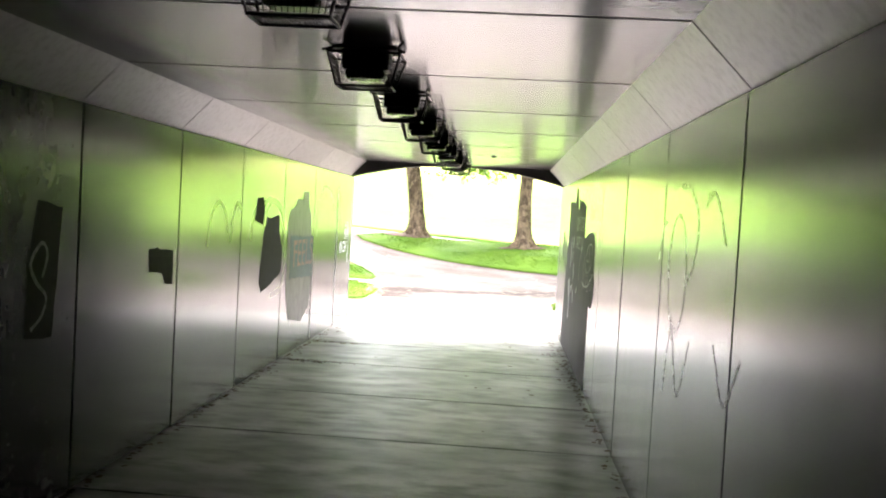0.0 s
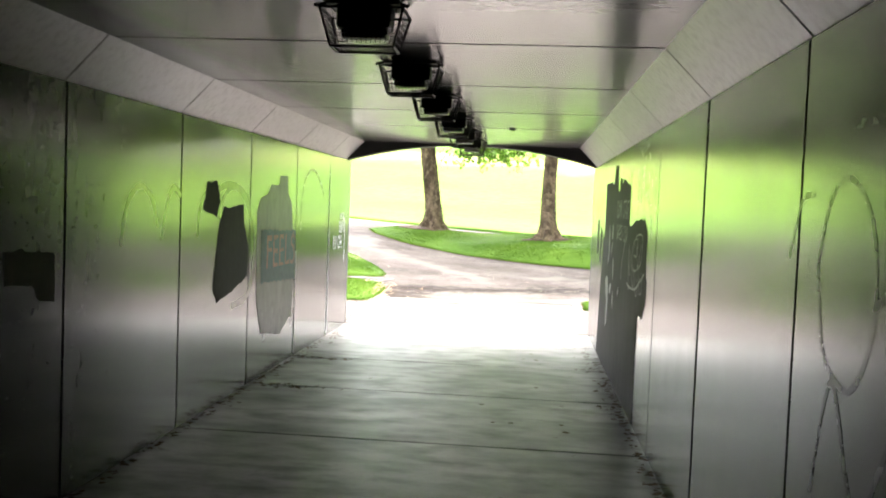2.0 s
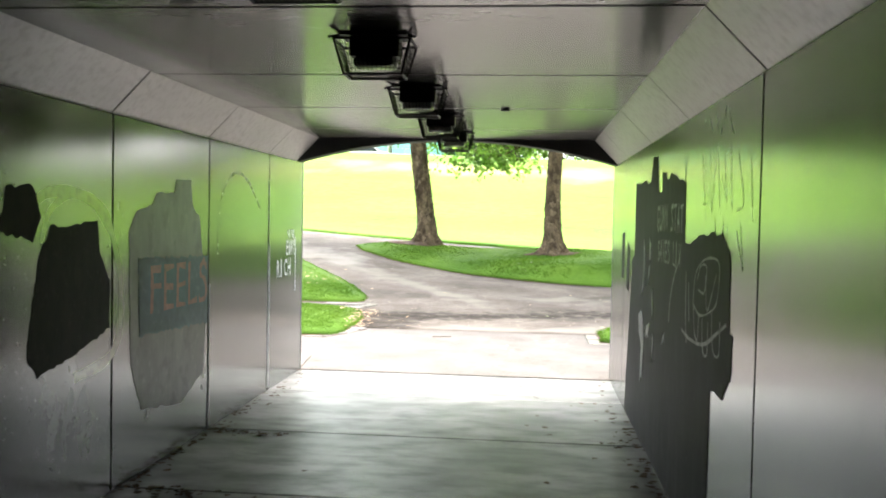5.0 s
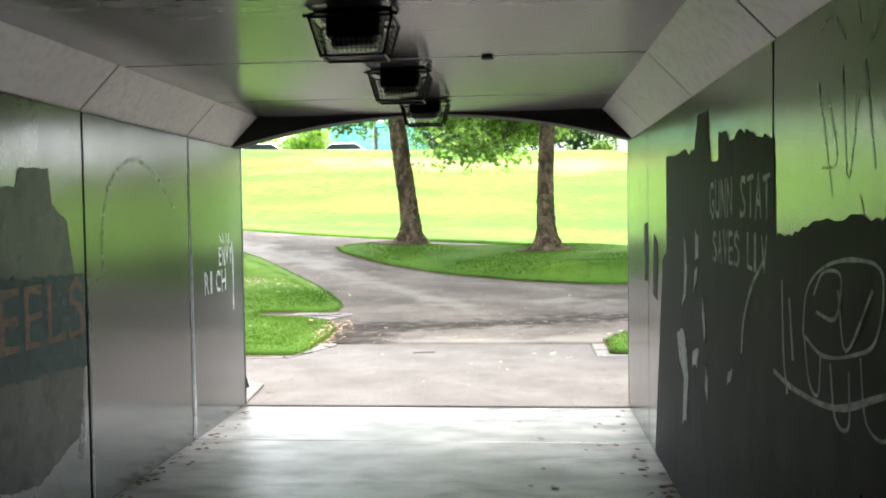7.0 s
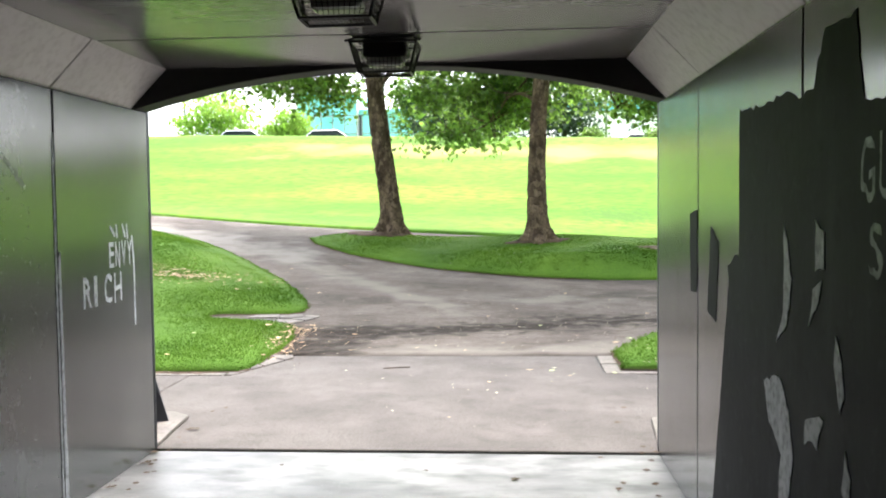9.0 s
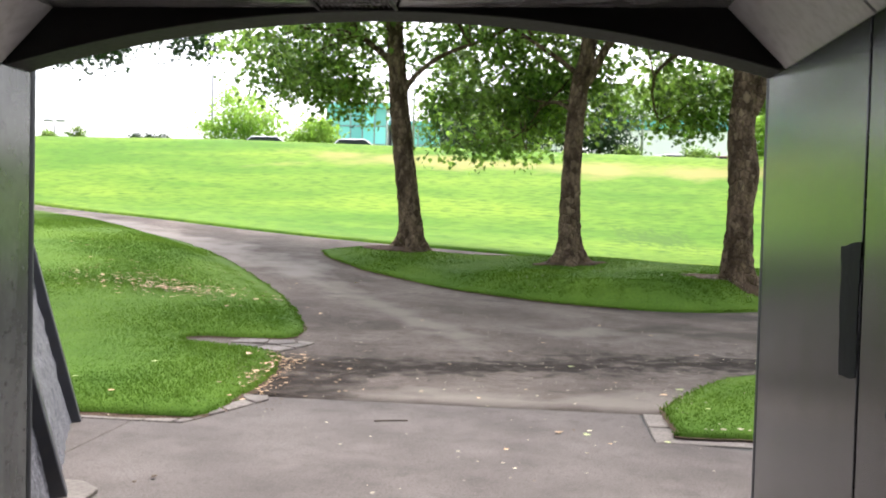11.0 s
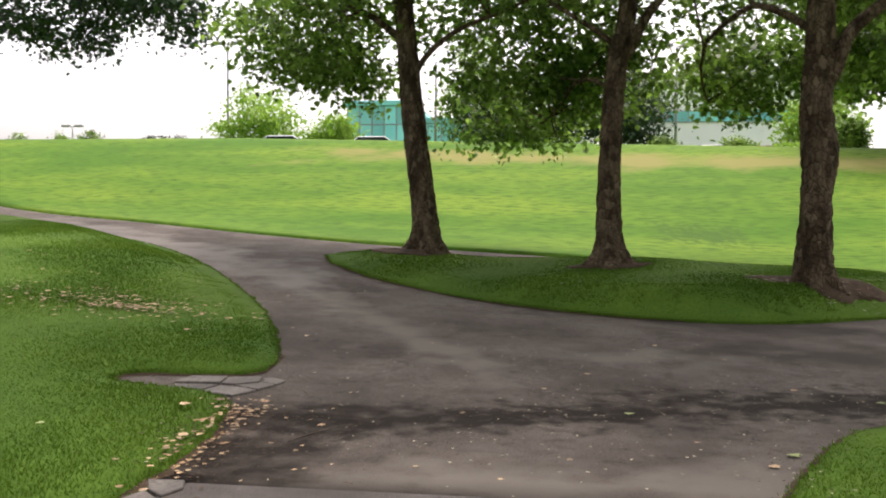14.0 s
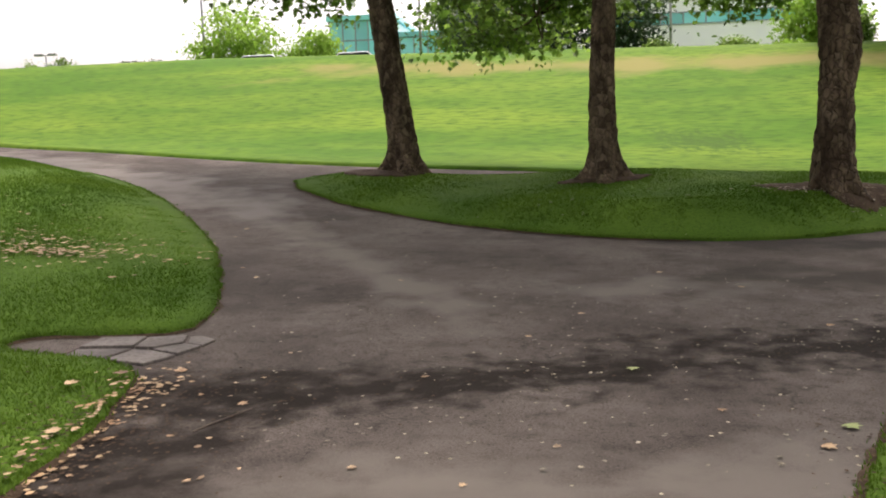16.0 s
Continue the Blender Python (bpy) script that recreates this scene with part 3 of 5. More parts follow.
ROAD = [(-2.6, 3.60), (2.6, 3.60), (3.2, 4.2), (16, 6.4), (24, 8.0), (24, 17.0)] + [(x, float(far_edge(x)) + 0.02) for x in np.arange(20, -31, -1.0)] + [(-31, 29.0), (-19, 22.0), (-13, 18.6), (-8.2, 15.0), (-5.0, 11.6), (-3.6, 9.0), (-4.0, 6.6), (-3.6, 5.4)]
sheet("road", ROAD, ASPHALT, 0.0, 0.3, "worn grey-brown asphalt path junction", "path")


# ---- tunnel ----
HALF, WALL_TOP, CEILING, HAUNCH_X = 1.6, 2.165, 2.405, 1.38
BACK = -27.0
def cuts(joints, pitch):
    joints = list(joints)
    while joints[-1] - pitch > BACK + 0.3:
        joints.append(round(joints[-1] - pitch, 3))
    return [0.0] + joints + [BACK]


CUTS_L = cuts((-1.16, -2.67, -4.18, -5.69, -7.20, -8.70), 1.51)
CUTS = cuts((-1.11, -2.61, -4.08, -5.65, -7.14, -8.66), 1.51)
GAP = 0.011

backing_l = tagged(finish("wall_left", box_bm(-HALF - 0.28, -HALF - 0.02, BACK, 0, -0.1, 2.62), JOINT), "grey-painted concrete tunnel wall of upright panels", "wall", kind="structure")
backing_r = tagged(finish("wall_right", box_bm(HALF + 0.02, HALF + 0.28, BACK, 0, -0.1, 2.62), JOINT), "grey-painted concrete tunnel wall with painted-out graffiti", "wall", kind="structure")
floor = tagged(finish("floor", box_bm(-HALF - 0.02, HALF + 0.02, BACK, -0.004, -0.2, -0.022), JOINT), "worn concrete tunnel floor with cross joints", "floor", kind="structure")


def ceiling():
    """Ceiling slabs, joints open between them, in one mesh with the slab above."""
    bm = bmesh.new()
    box_bm(-HALF - 0.3, HALF + 0.3, BACK, 0, CEILING + 0.02, CEILING + 0.26, 0, bm)
    for a, b in zip(CUTS, CUTS[1:]):
        y1 = a - (0.016 if a < 0 else 0.2)
        box_bm(-HAUNCH_X - 0.02, HAUNCH_X + 0.02, b + 0.004, y1, CEILING, CEILING + 0.03, 0.006, bm)
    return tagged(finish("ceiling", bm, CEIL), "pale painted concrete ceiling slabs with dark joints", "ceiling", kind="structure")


ceiling()

shared = {}


def piece(name, key, make, mat, y, parent):
    """A wall or floor piece; alike pieces share one mesh."""
    if key not in shared:
        bm = make()
        me = bpy.data.meshes.new(name)
        bm.normal_update()
        bm.to_mesh(me)
        bm.free()
        me.materials.append(mat)
        shared[key] = me
    ob = new(name, shared[key])
    ob.location = (0, y, 0)
    ob.parent = parent
    return ob


def haunch_bm(side, length):
    out = [(side * (HALF + 0.015), 0, WALL_TOP), (side * HAUNCH_X, 0, CEILING + 0.002), (side * (HAUNCH_X + 0.1), 0, CEILING + 0.1), (side * (HALF + 0.015), 0, CEILING + 0.1)]
    return prism_bm(out, (0, -length, 0), 0.005)


for side, wall, plan in ((-1, backing_l, CUTS_L), (1, backing_r, CUTS)):
    for a, b in zip(plan, plan[1:]):
        L = round(a - b, 3)
        lo, hi = sorted((side * HALF, side * (HALF + 0.03)))
        end = 0.0 if a == 0 else 0.034 if side > 0 and a == -7.14 else GAP
        piece("wall_panel", ("wall", side, L, end), lambda: box_bm(lo, hi, -L + 0.002, -end, 0.002, WALL_TOP + 0.002, 0.006), WORNPAINT if hi <= 0 else PAINT, a, wall)
        he = 0.2 if a == 0 else GAP * 0.8
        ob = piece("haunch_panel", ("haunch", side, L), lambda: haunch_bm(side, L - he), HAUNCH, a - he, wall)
for a, b in zip(CUTS, CUTS[1:]):
    L = round(a - b, 3)
    piece("floor_slab", ("slab", L), lambda: box_bm(-HALF - 0.01, HALF + 0.01, -L + 0.003, -0.009, -0.05, 0.0, 0.007), SLAB, a, floor)


def portal():
    """Arched header that closes the box section at the mouth."""
    n = 24
    arch = [(-HALF + 2 * HALF * k / n, 0, WALL_TOP + 0.228 * (1 - (2 * k / n - 1) ** 2)) for k in range(n + 1)]
    out = [(x, -0.002, z) for x, _, z in arch] + [(HALF, -0.002, CEILING + 0.25), (-HALF, -0.002, CEILING + 0.25)]
    head = finish("portal_header", prism_bm(out, (0, -0.19, 0), 0.004), HEADER)
    tagged(head, "black arched concrete header at the tunnel mouth", "header", kind="structure")
    for side in (-1, 1):
        x0, x1 = sorted((side * (HALF - 0.001), side * (HALF + 0.075)))
        jamb = finish("trim", box_bm(x0, x1, 0.003, 0.05, 0.0, WALL_TOP + 0.06, 0.018), RIB)
        tagged(jamb, "rounded grey steel corner trim at the tunnel mouth", "trim", kind="structure")
        x0, x1 = sorted((side * (HALF + 0.08), side * 9.0))
        face = finish("wall_head", box_bm(x0, x1, -0.26, 0.02, -0.1, 3.45, 0.02), RIB)
        tagged(face, "grey concrete headwall beside the tunnel mouth", "wall", kind="structure")
    over = finish("wall_head", box_bm(-HALF - 0.08, HALF + 0.08, -0.26, 0.018, CEILING + 0.26, 3.45, 0.02), RIB)
    tagged(over, "grey concrete headwall above the tunnel mouth", "wall", kind="structure")


portal()


def far_end():
    bm = box_bm(-HALF - 0.3, HALF + 0.3, BACK - 0.25, BACK - 0.002, -0.2, CEILING + 0.3)
    tagged(finish("wall_back", bm, PAINT), "plain grey wall that closes the tunnel", "wall", kind="structure")


far_end()


def wing_wall(side):
    """Leaning flared wing wall: dark aggregate panels between smooth grey ribs."""
    ob = empty("wing_wall", (side * 1.86, 0.8, 0), "leaning wing wall, dark exposed-aggregate panels between grey ribs", "wing wall")
    foot = [Vector((-1.62, 0.06, 0)), Vector((-1.76, 0.66, 0)), Vector((-2.62, 2.38, 0))]
    lean = Vector((-0.27, -0.05, 1.0))
    tops = [2.9, 2.5, 1.65]

    def flip(v):
        return Vector((v.x if side < 0 else -v.x, v.y, v.z))
    for a, b, ha, hb in ((foot[0], foot[1], tops[0], tops[1]), (foot[1], foot[2], tops[1], tops[2])):
        n = 26
        bm = bmesh.new()
        g = [[None] * (n + 1) for _ in range(n + 1)]
        for i in range(n + 1):
            for j in range(n + 1):
                p = a.lerp(b, i / n) + lean * ((ha + (hb - ha) * i / n) * j / n) + Vector((-0.07, -0.02, 0))
                q = noise.noise(p * 14) * 0.016 + noise.noise(p * 31) * 0.012
                g[i][j] = bm.verts.new(flip(p + Vector((q, q * 0.5, 0))))
        for i in range(n):
            for j in range(n):
                bm.faces.new((g[i][j], g[i + 1][j], g[i + 1][j + 1], g[i][j + 1]))
        r = bmesh.ops.extrude_edge_only(bm, edges=[e for e in bm.edges if e.is_boundary])
        bmesh.ops.translate(bm, verts=[v for v in r["geom"] if isinstance(v, bmesh.types.BMVert)], vec=(0.25 * side, -0.05, 0))
        hung(finish("aggregate_panel", bm, ROUGHCAST), ob)
    for f, h in ((foot[1], tops[1]), (foot[2], tops[2])):
        along = (foot[2] - foot[1]).normalized() * 0.13
        out = [f, f + along * 0.75, f + along * 0.75 + lean * h, f + lean * h]
        inward = Vector((-0.30, -0.16, 0))
        hung(finish("rib", prism_bm([flip(p) for p in out], flip(inward), 0.006), RIB, label="smooth grey painted rib"), ob)
    out = [(-1.61, 0.06, 0), (-1.66, 0.50, 0), (-1.69, 0.84, 0), (-1.84, 0.96, 0), (-2.05, 0.95, 0), (-1.9, 0.06, 0)]
    hung(finish("footing", prism_bm([flip(Vector(p)) for p in out], (0, 0, 0.03), 0.006), EDGING, label="pale concrete footing"), ob)


wing_wall(-1)
wing_wall(1)


# ---- apron ----
apron = tagged(finish("pavement", prism_bm([(-9, 0.055, -0.06), (9, 0.055, -0.06), (9, 2.72, -0.06), (1.60, 2.72, -0.06), (1.60, 3.60, -0.06), (-1.60, 3.60, -0.06), (-1.60, 2.52, -0.06), (-9, 2.52, -0.06)], (0, 0, 0.052)), JOINT), "brown-grey concrete apron before the tunnel", "pavement", kind="structure")


def apron_slab(out, mat=APRON, name="apron_slab", top=0.0):
    part(name, prism_bm([(x, y, -0.05) for x, y in out], (0, 0, 0.05 + top), 0.006), mat, apron)


apron_slab([(-9, 0.056), (-2.3, 0.056), (-2.3, 2.50), (-9, 2.50)])
apron_slab([(-2.292, 0.056), (2.392, 0.056), (2.392, 2.50), (1.56, 2.70), (1.56, 3.585), (-1.56, 3.585), (-1.575, 3.42), (-1.80, 2.92), (-1.92, 2.50), (-2.292, 2.50)])
apron_slab([(2.40, 0.056), (9, 0.056), (9, 2.62), (2.40, 2.62)])
rng = random.Random(5)
x = -8.8
while x < -2.2:                                     # edging strip along the left lawn
    w = rng.uniform(0.7, 1.2)
    e = min(x + w, -1.98)
    apron_slab([(x, 2.51), (e - 0.01, 2.51), (e - 0.01, 2.645), (x, 2.645)], EDGING, "edging_stone", 0.006)
    x += w
for out in ([(-1.97, 2.51), (-1.90, 2.51), (-1.80, 2.74), (-1.93, 2.79)], [(-1.79, 2.78), (-1.72, 2.93), (-1.84, 3.06), (-1.92, 2.80)],
            [(-1.71, 2.96), (-1.60, 3.26), (-1.73, 3.38), (-1.83, 3.08)], [(-1.59, 3.29), (-1.53, 3.44), (-1.58, 3.58), (-1.80, 3.56), (-1.72, 3.40)]):
    apron_slab(out, EDGING, "edging_stone", rng.uniform(0.004, 0.018))
for out in ([(1.57, 2.72), (1.80, 2.72), (1.78, 3.12), (1.575, 3.12)], [(1.575, 3.14), (1.775, 3.14), (1.80, 3.585), (1.585, 3.585)],
            [(1.57, 2.64), (2.39, 2.63), (2.39, 2.82), (1.81, 2.82), (1.57, 2.71)], [(2.41, 2.63), (3.6, 2.64), (3.6, 2.835), (2.41, 2.83)], [(3.62, 2.64), (5.0, 2.64), (5.0, 2.835), (3.62, 2.835)]):
    apron_slab(out, EDGING, "edging_stone", rng.uniform(0.002, 0.01))


def drain():
    ob = empty("storm_drain", (-2.7, 6.18, height(-2.7, 6.18)), "rusty storm drain grate in a cracked concrete pad", "drain")
    z = height(-2.6, 6.2) - 0.005
    hung(finish("pit", box_bm(-3.36, -2.86, 5.92, 6.42, z - 0.12, z - 0.06), SOIL), ob)
    rim = bmesh.new()
    for b in ((-3.36, -2.84, 5.92, 5.97), (-3.36, -2.84, 6.37, 6.42), (-3.36, -3.31, 5.97, 6.37), (-2.89, -2.84, 5.97, 6.37)):
        box_bm(*b, z - 0.06, z + 0.012, 0.004, rim)
    hung(finish("grate_frame", rim, IRON), ob)
    for k in range(9):
        x = -3.285 + 0.046 * k
        hung(finish("grate_bar", box_bm(x, x + 0.02, 5.965, 6.375, z - 0.03, z + 0.008, 0.003), IRON), ob)
    stones = [[(-2.82, 5.90), (-2.50, 5.86), (-2.42, 6.15), (-2.82, 6.12)], [(-2.48, 5.86), (-2.14, 5.74), (-2.02, 5.98), (-2.28, 6.12), (-2.40, 6.13)],
              [(-2.82, 6.14), (-2.42, 6.17), (-2.46, 6.46), (-2.80, 6.44)], [(-2.40, 6.16), (-2.26, 6.14), (-2.10, 6.30), (-2.16, 6.52), (-2.44, 6.46)],
              [(-2.25, 6.13), (-2.01, 6.00), (-1.93, 6.22), (-2.08, 6.29)], [(-2.07, 6.31), (-1.93, 6.24), (-1.90, 6.42), (-2.06, 6.54), (-2.14, 6.52)]]
    for s in stones:
        mid = (sum(p[0] for p in s) / len(s), sum(p[1] for p in s) / len(s))
        top = height(*mid) + 0.012 + rng.uniform(0, 0.012)
        hung(finish("broken_slab", prism_bm([(x, y, top - 0.06) for x, y in s], (rng.uniform(-.004, .004), 0, 0.06), 0.005), EDGING), ob)


drain()


# ---- caged lamps ----
def caged_lamp():
    """Black bulkhead lamp under the ceiling, behind a wire guard that tapers downwards."""
    ob = empty("caged_lamp", (0, 0, 0), "black caged bulkhead lamp bolted under the ceiling", "lamp", "ceiling lamps")
    part("housing", box_bm(-0.125, 0.125, -0.075, 0.075, -0.115, 0.0, 0.015), METAL, ob)
    part("back_plate", box_bm(-0.17, 0.17, -0.10, 0.10, -0.012, 0.0, 0.004), METAL, ob)
    part("lens", box_bm(-0.105, 0.105, -0.07, 0.07, -0.165, -0.112, 0.02), LENS, ob, "ribbed clear lamp lens")
    top, low, zt, zb = (0.19, 0.125), (0.145, 0.085), -0.035, -0.205

    def at(u, v, z):
        k = (zt - z) / (zt - zb)
        return (u * (top[0] + (low[0] - top[0]) * k), v * (top[1] + (low[1] - top[1]) * k), z)
    frame_bm = bmesh.new()
    for z, r in ((zt, 0.007), (zb, 0.007)):
        ring = [at(-1, -1, z), at(1, -1, z), at(1, 1, z), at(-1, 1, z)]
        for a, b in zip(ring, ring[1:] + ring[:1]):
            tube_bm([a, b], r, 6, frame_bm)
    for u, v in ((-1, -1), (1, -1), (1, 1), (-1, 1)):
        tube_bm([at(u, v, zt), at(u, v, zb)], 0.007, 6, frame_bm)
    part("guard_frame", frame_bm, METAL, ob)
    wires = bmesh.new()
    for k in range(1, 14):
        u = -1 + 2 * k / 14
        tube_bm([at(u, -1, zt), at(u, -1, zb), at(u, 1, zb), at(u, 1, zt)], 0.0018, 3, wires, False)
    for k in range(1, 8):
        v = -1 + 2 * k / 8
        tube_bm([at(-1, v, zt), at(-1, v, zb), at(1, v, zb), at(1, v, zt)], 0.0018, 3, wires, False)
    for k in range(1, 6):
        z = zt + (zb - zt) * k / 6
        ring = [at(-1, -1, z), at(1, -1, z), at(1, 1, z), at(-1, 1, z)]
        for a, b in zip(ring, ring[1:] + ring[:1]):
            tube_bm([a, b], 0.0018, 3, wires, False)
    tagged(part("wire_guard", wires, CAGE, ob), kind="stuff")
    for u in (-1, 1):
        part("bracket", tube_bm([(u * 0.21, -0.13, -0.03), (u * 0.195, -0.10, -0.02), (u * 0.17, -0.06, -0.004)], 0.009, 6), METAL, ob)
    return ob


LAMP_Y = (-0.98, -2.26, -3.64, -5.12, -6.52, -7.94, -9.34, -10.74)
lamp = caged_lamp()
for y in LAMP_Y:
    copy_thing(lamp, Matrix.Translation((0.068, y, CEILING)) @ Matrix.Diagonal((0.88, 0.88, 0.86, 1)))
for o in [lamp, *lamp.children_recursive]:
    bpy.data.objects.remove(o)


# ---- paint on the walls ----
def wall_patch(name, wall_x, outline, mat, label, lift, jag=0.0, seed=0, thick=0.002):
    """A flat coat of paint on a wall, its outline in (y, z)."""
    rr = random.Random(seed)
    pts = []
    for (ay, az_), (by, bz) in zip(outline, outline[1:] + outline[:1]):
        k = max(1, int(math.hypot(by - ay, bz - az_) / 0.035)) if jag else 1
        for j in range(k):
            pts.append((ay + (by - ay) * j / k + rr.uniform(-jag, jag) * 0.5, az_ + (bz - az_) * j / k + rr.uniform(-jag, jag)))
    s = 1 if wall_x > 0 else -1
    ob = finish(name, prism_bm([(wall_x - s * lift, y, z) for y, z in pts], (-s * thick, 0, 0)), mat)
    return tagged(ob, label, "graffiti")


def wall_stroke(name, wall_x, lines, width, mat, label, lift):
    """Brush strokes on a wall: each line is a list of (y, z)."""
    s = 1 if wall_x > 0 else -1
    ob = empty(name, (wall_x, lines[0][0][0], lines[0][0][1]), label, "graffiti")
    for line in lines:
        bm = bmesh.new()
        line = curve_through(line, 5) if len(line) > 2 else line
        prev = None
        for i, (y, z) in enumerate(line):
            a, b = line[max(i - 1, 0)], line[min(i + 1, len(line) - 1)]
            d = Vector((b[0] - a[0], b[1] - a[1])).normalized()
            w = width * (0.75 + 0.35 * noise.noise((y * 9, z * 9, width * 50)))
            q = [bm.verts.new((wall_x - s * lift, y - d.y * w / 2, z + d.x * w / 2)), bm.verts.new((wall_x - s * lift, y + d.y * w / 2, z - d.x * w / 2))]
            if prev:
                bm.faces.new((prev[0], prev[1], q[1], q[0]))
            prev = q
        hung(finish("stroke", bm, mat), ob)
    return ob


def wall_text(wall_x, words, y, z, tall, wide, mat, label, lift):
    """Hand-painted capitals on a wall, from y on in reading direction, a mesh for each letter."""
    s = 1 if wall_x > 0 else -1
    ob = empty("lettering", (wall_x, y, z), label, "graffiti")
    pitch = wide / len(words)
    for i, ch in enumerate(words):
        if ch == " ":
            continue
        cu = bpy.data.curves.new("letter", "FONT")
        cu.body, cu.size, cu.extrude, cu.offset = ch, 1.0, 0.0, (0.012 if mat is CHALK else 0.0)
        tmp = new("letter", cu)
        me = bpy.data.meshes.new_from_object(tmp.evaluated_get(bpy.context.evaluated_depsgraph_get()))
        bpy.data.objects.remove(tmp)
        xs = [v.co.x for v in me.vertices]
        ys = [v.co.y for v in me.vertices]
        w = pitch * (0.30 if ch == "I" else 0.78)
        for v in me.vertices:
            a = (v.co.x - min(xs)) / (max(xs) - min(xs))
            b = (v.co.y - min(ys)) / (max(ys) - min(ys))
            j = noise.noise((a * 3 + i * 7, b * 3, z)) * 0.10
            v.co = Vector((wall_x - s * lift, y - s * (i * pitch + (a + j) * w), z + (b + j) * tall))
        hung(placed("letter", me, mat), ob)
    return ob


R, L = HALF, -HALF
skyline = [(-1.40, 0.02), (-1.72, 1.22), (-1.70, 1.30), (-1.88, 1.34), (-1.88, 1.92), (-2.15, 1.90), (-2.50, 1.92), (-2.58, 1.88), (-2.72, 1.90), (-2.82, 2.06), (-3.04, 2.05), (-3.10, 1.82), (-3.26, 1.81), (-3.26, 1.93),
           (-3.43, 1.91), (-3.45, 1.86), (-3.62, 1.90), (-3.74, 1.89), (-4.10, 1.83), (-4.12, 1.50), (-4.30, 1.50), (-4.45, 1.53), (-4.66, 1.56), (-5.05, 1.56), (-5.21, 1.48), (-5.23, 1.16), (-5.29, 1.14), (-5.27, 0.96), (-5.14, 0.86), (-4.88, 0.84), (-4.86, 0.02)]
wall_patch("black_overpaint", R, skyline, BLACKPAINT, "ragged black paint that covers graffiti on the tunnel wall", 0.001, 0.012, 3)
for k, out in enumerate(([(-0.94, 1.51), (-1.10, 1.52), (-1.10, 1.13), (-0.96, 1.11)], [(-1.39, 1.44), (-1.54, 1.39), (-1.49, 1.02), (-1.33, 1.06)])):
    wall_patch("black_overpaint", R, out, BLACKPAINT, "small black paint patch on the tunnel wall", 0.001, 0.01, 7 + k)
wall_text(R, "GUNN STAT", -3.09, 1.555, 0.165, 1.0, DIMCHALK, "faint grey words GUNN STAT scratched into black paint", 0.0045)
wall_text(R, "SAVES LIV", -3.15, 1.36, 0.14, 0.9, DIMCHALK, "faint grey words SAVES LIV scratched into black paint", 0.0045)
for k, out in enumerate(([(-2.24, 0.91), (-2.41, 0.96), (-2.52, 0.86), (-2.56, 0.73), (-2.51, 0.49), (-2.40, 0.45), (-2.44, 0.69), (-2.31, 0.79)], [(-2.76, 1.50), (-2.83, 1.46), (-2.83, 1.35), (-2.76, 1.35)], [(-2.82, 1.33), (-2.79, 1.25), (-2.71, 1.18), (-2.74, 1.28)],
                         [(-2.46, 1.49), (-2.54, 1.29), (-2.50, 1.14), (-2.38, 1.08), (-2.46, 1.19)], [(-2.93, 1.17), (-3.00, 1.02), (-2.96, 0.95), (-2.91, 1.1)], [(-2.68, 0.88), (-2.84, 0.92), (-2.78, 0.82), (-2.67, 0.80)], [(-3.44, 0.91), (-3.52, 0.93), (-3.49, 0.87), (-3.42, 0.86)],
                         [(-3.0, 0.86), (-3.05, 0.80), (-3.03, 0.70), (-2.98, 0.76)])):
    wall_patch("peeled_patch", R, out, CHALK, "pale bare patch where black paint has peeled off", 0.0042, 0.014, 60 + k)
wall_stroke("pale_scratches", R, [[(-3.98, 1.40), (-3.82, 1.30), (-3.70, 1.16), (-3.66, 1.02)]], 0.03, DIMCHALK, "pale curved scrape in black paint", 0.0046)
wall_stroke("scratched_drawing", R, [[(-4.42, 1.20), (-4.46, 1.34), (-4.62, 1.42), (-4.86, 1.45), (-5.02, 1.42), (-4.98, 1.26), (-4.84, 1.20), (-4.60, 1.16), (-4.42, 1.20)], [(-4.52, 1.33), (-4.60, 1.40), (-4.74, 1.40), (-4.70, 1.28), (-4.54, 1.28)],
                                     [(-4.43, 1.2), (-4.48, 1.06), (-4.56, 1.04), (-4.58, 1.16)], [(-4.66, 1.15), (-4.70, 1.0), (-4.80, 1.0), (-4.80, 1.15)], [(-4.88, 1.2), (-4.92, 1.04), (-5.05, 1.03), (-5.06, 1.18)], [(-4.72, 1.36), (-4.78, 1.2), (-4.96, 1.38)]], 0.016, DIMCHALK, "grey scratched doodle in black paint", 0.0047)
wall_stroke("scratched_drawing", R, [[(-4.10, 1.03), (-4.35, 1.01), (-4.7, 1.03), (-5.0, 1.12), (-5.18, 1.18)], [(-4.2, 1.35), (-4.22, 1.1), (-4.26, 0.98)], [(-4.28, 1.3), (-4.32, 1.1)]], 0.024, DIMCHALK, "grey scratched lines in black paint", 0.0044)
